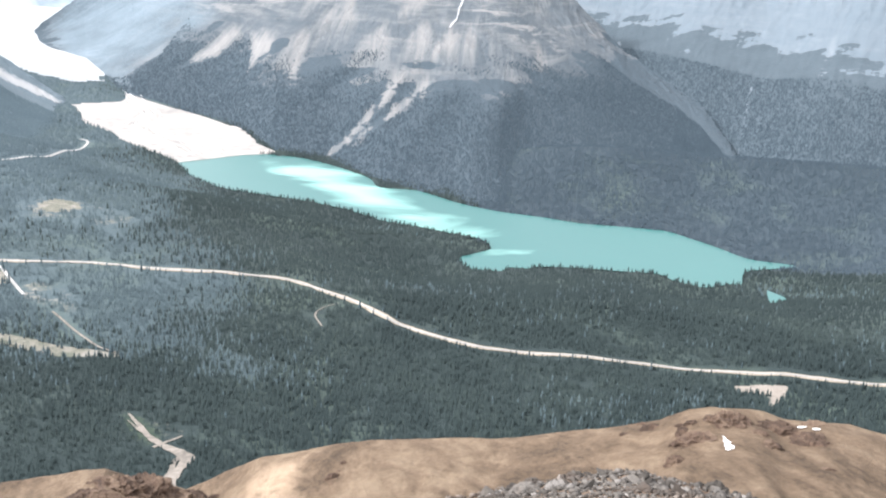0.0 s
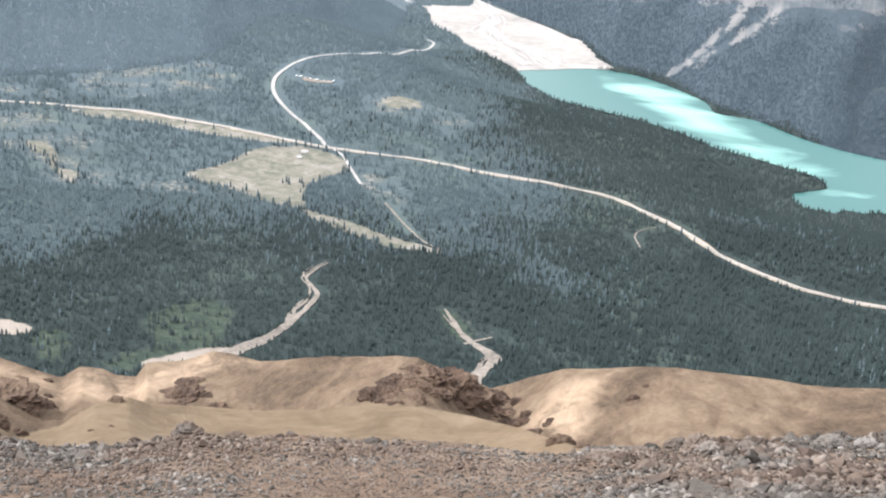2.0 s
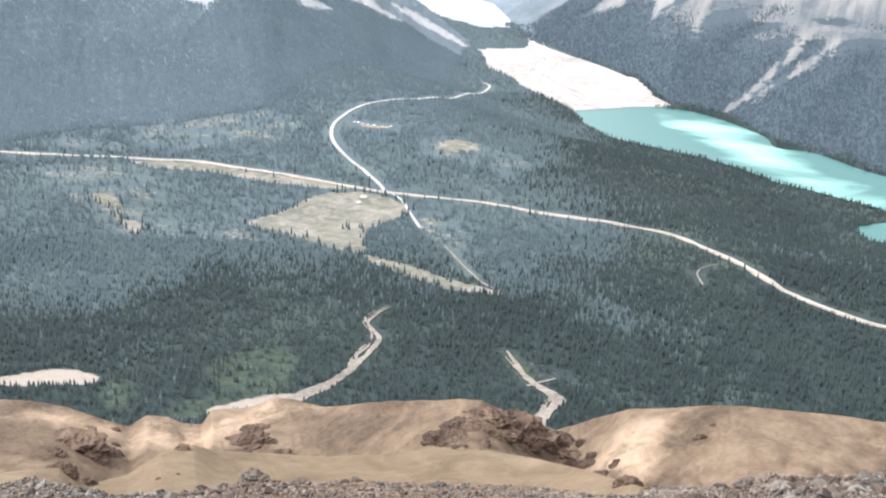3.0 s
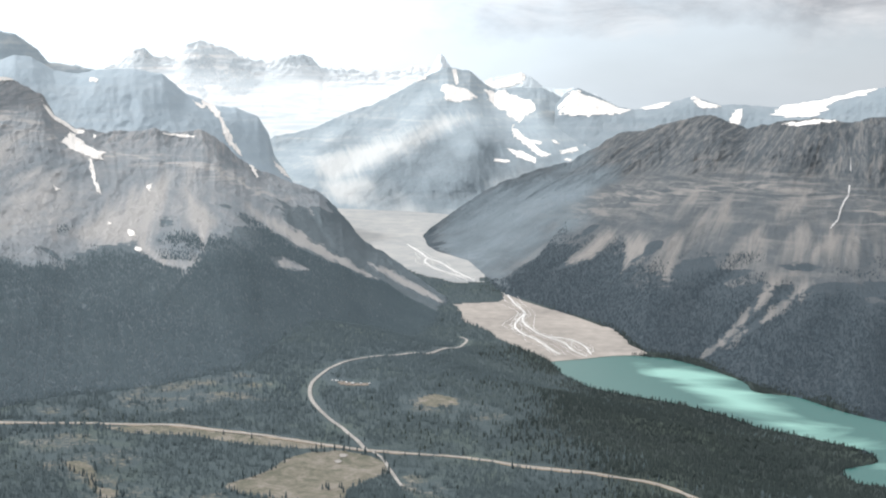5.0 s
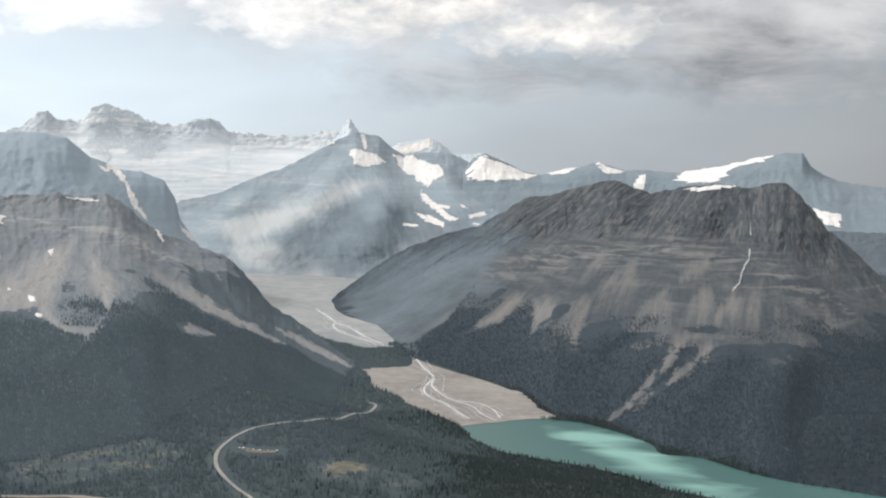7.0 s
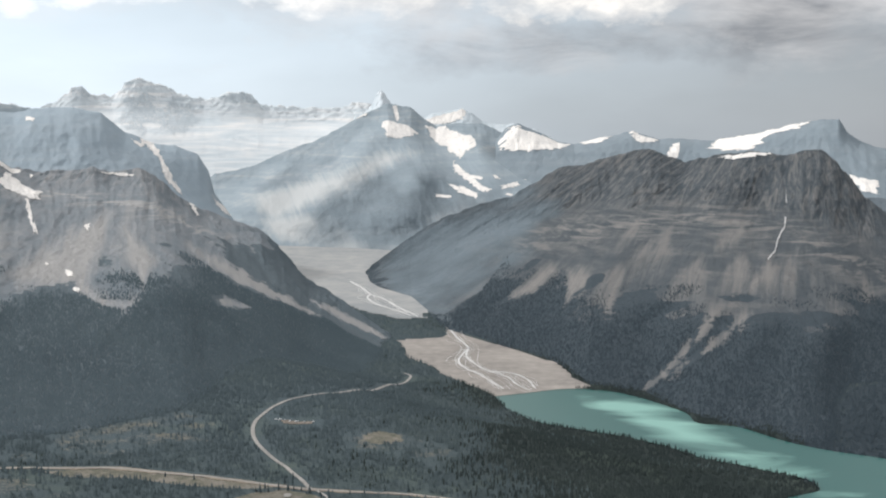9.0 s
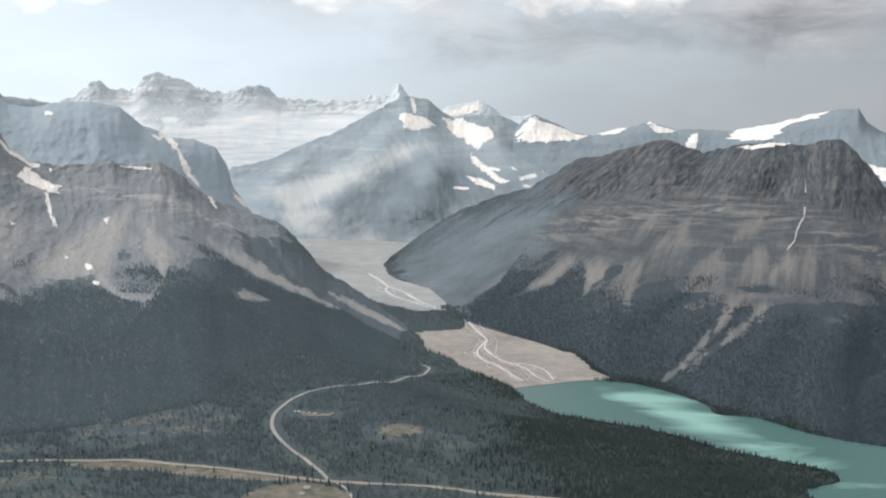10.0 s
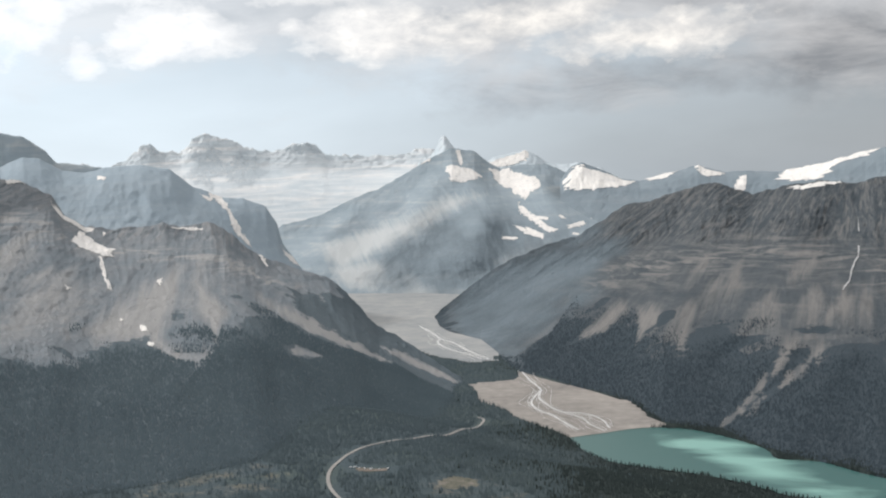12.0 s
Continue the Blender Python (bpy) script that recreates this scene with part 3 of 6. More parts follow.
gravel_edges = [
    [(-277.3, 595.6), (-254.4, 610.1), (-238.7, 611), (-222.7, 602.1), (-216.3, 592.8), (-236.9, 589.1), (-272.6, 584.6)],
    [(386.4, 662.2), (408.9, 661.5), (425.9, 658.1), (410.0, 638.0), (389.7, 622.0), (403.9, 643.3), (383.8, 653.9)],
    [(-97.7, 610.2), (-111.8, 600.7), (-131.6, 590.5), (-153, 575), (-152.5, 563.7), (-137.4, 570.7), (-119.4, 587), (-106.2, 597.6)],
]
turf_edges = [
    [(-151.9, 594.9), (-165.9, 615), (-155.1, 645.6), (-134.9, 662.4), (-116.4, 640.5), (-116, 602.9), (-132, 584.3), (-159.5, 558.7), (-176.3, 565.1), (-168.5, 575.9)],
    [(-220.4, 595.5), (-206.9, 601.4), (-192.9, 585), (-192.4, 563), (-207.4, 564.1)],
    [(0.2, 681), (9, 669.9), (22.4, 649.6), (23.4, 636.6), (14.7, 626.8), (4.9, 647)],
]
wash_lines = [
    [(-74, 734.3), (-80.5, 720.5), (-84.2, 704), (-79, 691.5), (-74.6, 678.9), (-78.6, 657.3), (-82.9, 639.7), (-87.6, 626.9), (-94.6, 610.7), (-105.2, 598.8), (-117.5, 582.3)],
    [(3.5, 674), (9.7, 653.9), (15.9, 636.8), (22.5, 625.6), (30.3, 614.3), (33.4, 608.1), (27.2, 597.4), (24, 584.5), (19.6, 572.7)],
    [(32.2, 638.2), (24, 632.5), (16, 626.8)],
    [(138.9, 803.1), (137.8, 826.6), (145.5, 840.5), (159.1, 849.2)],
]
carpark_edge = [(-165.5, 1240), (-156.1, 1236.2), (-143.4, 1229.7), (-125.7, 1228.6), (-125.6, 1217.5), (-141.8, 1216.8), (-156.5, 1222)]
meadow_spots = [(-127, 888), (-124.5, 891.4), (-122, 886.6), (-114.5, 892.7), (-112.4, 889.9), (-114.8, 840.2)]
patch_edges = [[(-125.6, 972.9), (-122.3, 976.4), (-117.7, 973.9), (-118.3, 967.8), (-123.6, 965.1)], [(-127.9, 955.5), (-124, 961), (-120.4, 955.4), (-123.4, 950)]]
braid_lines = [
    [(25.2, 2233.9), (38, 2128.7), (55.3, 2027.2), (49.6, 1955.4), (62.7, 1878), (82.4, 1824.1), (105.7, 1781.9), (118.4, 1721.9), (133.4, 1684.7)],
    [(55.3, 2027.2), (36.9, 1915.6), (46.9, 1846.4), (66, 1798.8), (82.8, 1741), (96.6, 1695.2)],
    [(82.4, 1824.1), (115.7, 1807.3), (135.7, 1757.8), (141.1, 1702.2)],
]
far_braid_lines = [
    [(-196.5, 2761.6), (-160.8, 2662.2), (-140.7, 2590.3), (-111.7, 2535.7), (-79.1, 2445), (-54.8, 2384.1), (-35.2, 2343.2)],
    [(-140.7, 2590.3), (-142.5, 2535.3), (-114, 2457.3), (-83.5, 2408), (-48.5, 2348.9)],
]


def ground_z(x, y):
    """Height of the ground sheet: the peak's flank, the wooded bench, the lake basin and the valley beyond it."""
    d = np.hypot(x, y)
    water = inside(lake_shore, x, y)
    fan = inside(delta_edge, x, y)
    shore = np.minimum(away(lake_shore, x, y), away(delta_edge, x, y))
    shore = np.where(water | fan, 0, shore)
    near = 1 - step(1560, 1860, d)
    bench = BENCH * step(0, 330, shore) * near + 3 * fbm(x / 90, y / 90, 3, 5) * step(10, 150, shore) * near
    far = 1.5 + np.maximum(0, 0.04 * (d - 2250))
    z = bench + far * (1 - near)
    z = np.where(water, -6.0, np.where(fan, -0.8, z + 0.3))
    flank = EYE - 1.75 + np.maximum(-0.62 * d, np.minimum(-0.5 * d, -8.0 - 0.9 * (d - 16))) + 2.0 * fbm(x / 40, y / 40, 3, 8) * np.minimum(1, d / 60)
    return np.maximum(z, flank)


def haze_tone(x, y):
    """How haze is put into the spruce colours: darker below the hills and along the lake, paler far off; and which
    stand beyond the lake.
    """
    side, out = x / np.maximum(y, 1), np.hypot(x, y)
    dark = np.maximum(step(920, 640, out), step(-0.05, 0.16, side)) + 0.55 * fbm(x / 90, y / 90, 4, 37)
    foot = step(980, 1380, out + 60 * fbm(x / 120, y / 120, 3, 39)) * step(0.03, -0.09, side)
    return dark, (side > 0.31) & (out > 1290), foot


def build_ground():
    az = np.radians(np.concatenate([np.arange(-46, 50, 0.22), np.arange(50, 314, 3.0)]))
    r = np.concatenate([np.linspace(0.0, 22, 12)[:-1], np.linspace(22, 470, 56), np.arange(480, 1300, 7.0), np.arange(1300, 2600, 14.0), np.linspace(2600, 4950, 30)])
    rr, aa = np.meshgrid(r, az, indexing="ij")
    x, y = rr * np.sin(aa), rr * np.cos(aa)
    z = ground_z(x, y)
    meadow, gravel = np.zeros(x.shape), np.zeros(x.shape)
    for edge in meadow_edges:
        meadow = np.maximum(meadow, np.where(inside(edge, x, y), 0.5 + away(edge, x, y) / 8, 0.5 - away(edge, x, y) / 8))
    for edge in sparse_edges:
        gap = away(edge, x, y) * np.where(inside(edge, x, y), 1, -1)
        meadow = np.maximum(meadow, np.clip(0.26 + gap / 60, 0, 0.40) + 0.22 * fbm(x / 22, y / 22, 4, 15) * (gap > -12))
    turf = np.zeros(x.shape)
    for edge in turf_edges:
        gap = away(edge, x, y) * np.where(inside(edge, x, y), 1, -1)
        turf = np.maximum(turf, np.clip(0.5 + gap / 16, 0, 1) + 0.3 * fbm(x / 18, y / 18, 4, 25) * (gap > -10))
    for edge in gravel_edges:
        gravel = np.maximum(gravel, np.where(inside(edge, x, y), 0.5 + away(edge, x, y) / 8, 0.5 - away(edge, x, y) / 8))
    mesh = mesh_of("ground", np.stack([x, y, z], -1).reshape(-1, 3), grid_faces(len(r), len(az), True)[:, ::-1], True,
                   None, meadow=np.clip(meadow, 0, 1), gravel=np.clip(gravel, 0, 1), turf=np.clip(turf, 0, 1), bare=step(500, 455, rr),
                   stand=step(0.3, 0.7, haze_tone(x, y)[0]), beyond=haze_tone(x, y)[1], foot=haze_tone(x, y)[2])
    ob = part("ground", mesh, valley_ground)
    return tagged(ob, "wooded valley floor with dry meadows and gravel", "ground", kind="structure")


build_ground()


# ---- mountains
def eased(profile):
    """A slope profile with its bends rounded off: samples of how far down, and how far out."""
    v = np.linspace(0, 1, 401)
    h = np.interp(v, *zip(*profile))
    wide = np.concatenate([2 * h[0] - h[60:0:-1], h, 2 * h[-1] - h[-2:-62:-1]])
    h = np.convolve(wide, np.hanning(83) / np.hanning(83).sum(), "same")[60:-60]
    return v, (h - h[0]) / (h[-1] - h[0])


def evened(crest, run, spread):
    """The crest line without its small peaks, which the lower slopes follow."""
    s = np.linspace(0, run[-1], 600)
    line = np.stack([np.interp(s, run, crest[:, k]) for k in range(3)], 1)
    n = max(3, int(600 * spread)) | 1
    kernel = np.hanning(n + 2)[1:-1]
    kernel = kernel / kernel.sum()
    pad = n // 2
    ends = np.concatenate([2 * line[:1] - line[pad:0:-1], line, 2 * line[-1:] - line[-2:-2 - pad:-1]])
    return s, np.stack([np.convolve(ends[:, k], kernel, "valid") for k in range(3)], 1)


def lofted(name, crest, foot, material, cols, rows, profile, relief=40.0, gully=90.0, lean=0.0, jag=5.0, back=500.0,
           treeline=None, ragged=25.0, seed=1, terraces=0.0, fans=0, loose=(), spurs=(), spur_size=(60, 40), flutes=0.3, ledges=None, spread=0.16, soft=34.0, apex=None, fan_out=1.5, hazy_woods=(), calm=(-1.0, -0.5), fray=0.45, fan_tops=(0.35, 0.62), wood_rise=0.0):
    """A mountainside from its crest line down to its foot line, with gullies and crags, and a plain far side.
    Returns the object and a function that gives the surface at (u, v), u along the crest, v from crest to foot."""
    crest, foot = np.array(crest), np.array(foot)
    run = np.concatenate([[0], np.cumsum(np.hypot(*np.diff(crest[:, :2], axis=0).T))])
    total = run[-1]
    down_at, out_at = eased(profile)
    even_at, even = evened(crest, run, spread)

    def fall_line(s, v, span):
        """Which gully a place belongs to: side by side, or spreading out from below one summit."""
        if apex is None:
            return s + lean * v * span
        return apex * total + (s - apex * total) / (1 + fan_out * v)

    def surface(u, v, lift=0.0):
        u, v = np.broadcast_arrays(np.asarray(u, float), np.asarray(v, float))
        s = u * total
        c = np.stack([np.interp(s, run, crest[:, k]) for k in range(3)], -1)
        f = np.stack([np.interp(s, run, foot[:, k]) for k in range(3)], -1)
        low = np.stack([np.interp(s, even_at, even[:, k]) for k in range(3)], -1)
        rise = low[..., 2] - c[..., 2]
        c[..., 2] += np.where(rise > 0, 0.75 * rise, rise) * step(0.0, 0.3, v)
        out = f[..., :2] - c[..., :2]
        length = np.linalg.norm(out, axis=-1, keepdims=True)
        out = out / np.maximum(length, 1e-6)
        span = c[..., 2] - f[..., 2]
        h = np.interp(v, down_at, out_at)
        a = fall_line(s, v, span)
        down = v * span
        bend = 0.35 * gully * fbm(s / (gully * 1.5), down / (gully * 1.5), 3, seed + 30)
        carve = fbm((a + bend) / gully, down / (gully * 2.2), 5, seed, 0.55, True)
        spur = fbm((a + bend) / (gully * 3.1), down / (gully * 6), 3, seed + 40, 0.5, True)
        flute = fbm((s + bend) / (gully * 0.22), down / (gully * 1.2), 3, seed + 50, 0.6, True)
        crag = fbm(a / (gully * 0.23), down / (gully * 0.2), 4, seed + 9, 0.55)
        carve = carve * 0.7 + spur * 1.3 + flute * flutes * np.clip(1.1 - v * 2.4, 0, 1)
        window = np.clip(v * 5, 0, 1) * np.clip((1 - v) * 5, 0, 1) * (0.12 + 0.88 * step(*calm, u))
        ahead = np.stack([np.interp(s + 8, run, crest[:, k]) - np.interp(s - 8, run, crest[:, k]) for k in range(2)], -1)
        ahead = ahead / np.maximum(np.linalg.norm(ahead, axis=-1, keepdims=True), 1e-6)
        window = window * np.abs(ahead[..., 0] * out[..., 1] - ahead[..., 1] * out[..., 0])
        chip = fbm(a / (gully * 0.07), down / (gully * 0.06), 3, seed + 60, 0.6)
        push = relief * window * (carve * 0.8 + crag * 0.3 + chip * 0.1)
        for (ua, va), (ub, vb) in spurs:
            f = np.clip((v - va) / max(vb - va, 1e-3), 0, 1.3)
            line = (ua + (ub - ua) * f) * total + 0.3 * bend
            wide = spur_size[0] * (0.5 + 0.7 * np.clip(f, 0, 1))
            tent = np.clip(1 - np.hypot(s - line, 12) / wide, 0, 1)
            push = push + spur_size[1] * tent * tent * (3 - 2 * tent) * step(va - 0.02, va + 0.18, v) * step(vb + 0.2, vb - 0.15, v) * window
        if terraces:
            beds = down / 26 + 0.5 * fbm(s / 300, v * 2, 2, seed + 4)
            push = push + terraces * window * (np.floor(beds) + step(0.1, 0.5, beds % 1) - beds) * (0.5 + 0.5 * fbm(s / 200, v * 4, 3, seed + 6))
        xy = c[..., :2] + out * (length * h[..., None] + (push + lift * np.sign(span))[..., None])
        z = c[..., 2] - span * v + 0.5 * lift + jag * fbm(s / 22, v * 30, 4, seed + 3, 0.6) * np.clip(1 - v * 4, 0, 1)
        return np.concatenate([xy, z[..., None]], -1)

    u, v = np.meshgrid(np.linspace(0, 1, cols), np.linspace(0, 1, rows) ** 1.0)
    front = surface(u, v)
    # the far side goes down from the crest, away from the foot
    w = np.linspace(1, 0, 14)[:-1, None]
    out = front[0, :, :2] - front[-1, :, :2]
    out = out / np.maximum(np.linalg.norm(out, axis=-1, keepdims=True), 1e-6)
    xy = front[0, None, :, :2] + out[None] * (back * w)[..., None]
    zz = front[0, None, :, 2] * (1 - w) + np.minimum(front[-1, None, :, 2] - 5, front[0, None, :, 2] - 0.75 * back) * w
    zz = zz + 0.03 * back * fbm(xy[..., 0] / (0.15 * back), xy[..., 1] / (0.15 * back), 4, seed) * np.sin(w * math.pi)
    pts = np.concatenate([np.concatenate([xy, zz[..., None]], -1), front])
    n = len(pts)
    wood = np.zeros((n, cols))
    if treeline is not None:
        line = treeline + ragged * fbm(pts[..., 0] / 70, pts[..., 1] / 70, 4, seed + 21) + wood_rise * step(0.58, 0.78, np.linspace(0, 1, cols))
        wood = step(-18, 18, line - pts[..., 2])
    here = np.broadcast_to(np.linspace(0, 1, cols)[None], (n, cols))
    down_here = np.concatenate([np.full((n - rows, cols), -1.0), v])
    slope = np.clip(down_here, 0, 1)
    span_here = pts[n - rows, None, :, 2] - pts[-1, None, :, 2]
    # fans of loose stones below the gullies
    talus = np.zeros((n, cols))
    rng = np.random.default_rng(seed + 77)
    along = np.linspace(0, 1, cols)[None] * total
    for k in range(fans):
        s0, top, reach, wide = rng.uniform(0, total), rng.uniform(*fan_tops), rng.uniform(35, 110), rng.uniform(0.18, 0.6)
        weight = rng.uniform(0.25, 0.75)
        i = int(s0 / total * (cols - 1))
        if pts[n - rows, i, 2] < 180:
            continue
        drop = pts[n - rows, i, 2] * (1 - top) + pts[-1, i, 2] * top - pts[..., 2]
        side = fall_line(along + 0 * slope, slope, span_here) - fall_line(np.array(s0), np.array(top), span_here[0, i])
        off = np.abs(side + 6 * fbm(pts[..., 2] / 20, along / 50 + 0 * drop, 3, seed + k))
        talus = np.maximum(talus, weight * np.clip(1.3 - off / (wide * np.maximum(drop, 0) + 1.5), 0, 1) * step(0, 25, drop) * np.clip((reach - drop) / reach * 2.0, 0, 1))
    for outline in loose:
        p = np.array(outline) * (total, 300)
        px, py = here * total, down_here * 300
        gap = away(p, px, py) * np.where(inside(p, px, py), 1, -1)
        talus = np.maximum(talus, np.clip(0.45 + gap / soft + fray * fbm((px + lean * py) / 18, py / 60, 4, seed + 5), 0, 1))
    # outlines of the woods whose colour carries haze
    haze_mask = np.zeros((n, cols))
    for outline in hazy_woods:
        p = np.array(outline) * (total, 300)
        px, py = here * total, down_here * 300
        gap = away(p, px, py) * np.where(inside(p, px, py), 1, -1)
        haze_mask = np.maximum(haze_mask, np.clip(0.5 + gap / 70 + 0.7 * fbm(px / 90, py / 40, 5, seed + 15), 0, 1))
    wood = wood * (1 - haze_mask)
    beds, cliff = np.zeros((n, cols)), np.zeros((n, cols))
    if ledges:
        cliff = np.clip((ledges[0] - 0.04 - down_here + 0.05 * fbm(here * 40, here * 3, 3, seed)) / 0.1, 0, 1)
        cliff = cliff * step(180, 240, pts[n - rows, None, :, 2])
        beds = step(150, 220, pts[n - rows, None, :, 2]) * np.clip(1 - np.abs(down_here - ledges[0] - 0.06 * fbm(here * 9, here, 3, seed)) / ledges[1], 0, 1)
    uv = np.stack([fall_line(here * total, slope, span_here), pts[..., 2]], -1)
    mesh = mesh_of(name, pts.reshape(-1, 3), grid_faces(n, cols)[:, ::-1], True, uv.reshape(-1, 2), wood=wood, talus=talus, beds=beds, cliff=cliff, hazy_woods=haze_mask)
    ob = part(name, mesh, material)
    return ob, surface


left_chutes = [
    [(0.402, 0.609), (0.4449, 0.503), (0.4807, 0.443), (0.5107, 0.359), (0.5365, 0.297), (0.5594, 0.265), (0.5508, 0.407), (0.5322, 0.515), (0.5207, 0.595), (0.5379, 0.651), (0.5866, 0.649), (0.5708, 0.687), (0.5422, 0.677), (0.5021, 0.615), (0.4449, 0.611)],
    [(0.6567, 0.333), (0.7139, 0.343), (0.7768, 0.395), (0.8569, 0.345), (0.8469, 0.417), (0.7682, 0.495), (0.721, 0.475), (0.6753, 0.401)],
    [(0.6867, 0.559), (0.7124, 0.545), (0.7439, 0.581), (0.721, 0.615), (0.6938, 0.609)],
    [(0.5694, 0.311), (0.5937, 0.387), (0.6137, 0.461), (0.598, 0.587), (0.5765, 0.481)],
    [(0.8298, 0.246), (0.9113, 0.164), (0.9785, 0.11), (0.9671, 0.224), (0.8999, 0.301), (0.8383, 0.307)]]
left_mountain, left_side = lofted(
    "mountain", [(-1174.3, 1741, 473.1), (-1021.1, 1920.4, 439), (-862, 2070.1, 390.4), (-833.3, 2092.5, 385.1), (-793.9, 2117.6, 360.4), (-777.4, 2127.9, 326.4), (-746.4, 2146.5, 302.2), (-703.4, 2171.3, 293.3), (-667.7, 2190.9, 295.2), (-621.7, 2215, 301.7), (-596.1, 2227.8, 290.8), (-544.4, 2252.4, 297.2), (-518.1, 2264.4, 279.7), (-480.1, 2280, 245.3), (-441.8, 2287.7, 218.6), (-388, 2297.5, 199.6), (-333.7, 2306, 180.6), (-301.3, 2298, 153), (-271, 2285.2, 118.7), (-238.8, 2270.9, 84.8), (-204.8, 2255.2, 73.5), (-137.9, 2194.8, 34.6), (-84.4, 2139.5, 7.4), (-61.7, 2119.2, -11.3)],
    [(-587.2, 870.5, 66), (-530.5, 997.7, 66), (-462, 1109.6, 66), (-448.2, 1125.5, 66), (-427.3, 1139.8, 66), (-418.5, 1145.6, 66), (-402.1, 1156.2, 66), (-379.2, 1170.4, 66), (-360.1, 1181.6, 66), (-336.4, 1198.5, 66), (-324.5, 1212.6, 66), (-299.8, 1240.5, 66), (-287, 1254.3, 66), (-268.7, 1275.8, 65.3), (-253.6, 1313.1, 59.1), (-230.6, 1365.1, 50.3), (-205.1, 1417.1, 41.5), (-190.6, 1454.1, 33.4), (-176.9, 1491.3, 24.6), (-161, 1531.4, 15), (-143, 1574, 4.9), (-103.7, 1650.2, -10.7), (-66.9, 1696.7, -12.9), (-50, 1717, -13.9)],
    rock_left, 620, 240, [(0, 0), (0.12, 0.05), (0.3, 0.2), (0.6, 0.52), (1, 1)], 34, 80, 0.45, 5, 500, 166, 34, 3, 9, 34,
    left_chutes,
    [
    [(0.6109, 0.0), (0.6967, 0.633)],
    [(0.5236, 0.022), (0.6094, 0.663)],
    [(0.7282, 0.0), (0.8298, 0.363)],
    [(0.8054, 0.0), (0.9113, 0.092)],
    [(0.4177, 0.0), (0.4306, 0.553)]], (200, 48), 0.6, (0.2, 0.09), 0.3, 26.0, 0.6109, fray=0.3, fan_tops=(0.12, 0.5))
tagged(left_mountain, "grey rocky mountain with talus and wooded lower slopes", "mountain")
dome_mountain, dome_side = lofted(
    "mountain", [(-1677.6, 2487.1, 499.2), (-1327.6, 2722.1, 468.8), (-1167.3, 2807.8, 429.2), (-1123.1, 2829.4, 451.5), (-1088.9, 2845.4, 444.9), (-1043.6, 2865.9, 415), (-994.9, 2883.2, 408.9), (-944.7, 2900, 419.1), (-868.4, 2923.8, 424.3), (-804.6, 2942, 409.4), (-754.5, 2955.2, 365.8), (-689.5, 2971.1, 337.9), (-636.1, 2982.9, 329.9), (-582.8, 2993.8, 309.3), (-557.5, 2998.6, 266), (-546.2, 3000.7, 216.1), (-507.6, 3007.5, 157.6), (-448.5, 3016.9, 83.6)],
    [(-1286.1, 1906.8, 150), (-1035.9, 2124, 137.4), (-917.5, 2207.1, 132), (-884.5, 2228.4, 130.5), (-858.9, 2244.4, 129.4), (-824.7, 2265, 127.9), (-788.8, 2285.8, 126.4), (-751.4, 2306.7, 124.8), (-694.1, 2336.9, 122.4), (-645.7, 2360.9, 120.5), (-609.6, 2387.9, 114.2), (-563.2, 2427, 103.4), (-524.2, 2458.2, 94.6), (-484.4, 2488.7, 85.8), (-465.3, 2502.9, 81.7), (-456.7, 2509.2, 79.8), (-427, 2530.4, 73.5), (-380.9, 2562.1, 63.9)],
    hazy_rock_dome, 360, 130, [(0, 0), (0.1, 0.16), (0.5, 0.5), (1, 1)], 22, 130, 0.3, 3, 400, None, 0, 5, 3, 6, (), (), (60, 40), 0.3, None, 0.3)
tagged(dome_mountain, "dark rounded rocky dome with thin snow gullies", "mountain")
left_far_mountain, _ = lofted(
    "mountain", [(-2236.8, 3316.2, 600.6), (-1816, 3564, 614.7), (-1529.8, 3695.9, 554.3), (-1472.3, 3719.2, 542.1), (-1439.6, 3732, 516.6), (-1412.6, 3742.3, 494.6), (-1383, 3753.3, 458.2), (-1303.5, 3781.6, 448.1), (-1239.2, 3803.2, 431.3)],
    [(-1957.2, 2901.6, 100), (-1589, 3118.5, 100), (-1338.6, 3233.9, 100), (-1288.3, 3254.3, 100), (-1259.7, 3265.5, 100), (-1236.1, 3274.5, 100), (-1210.2, 3284.1, 100), (-1140.6, 3308.9, 100), (-1084.3, 3327.8, 100)],
    hazy_rock_central, 160, 60, [(0, 0), (0.5, 0.45), (1, 1)], 30, 150, 0, 4, 300, None, 0, 6)
tagged(left_far_mountain, "hazy far peak behind the rounded dome", "mountain")
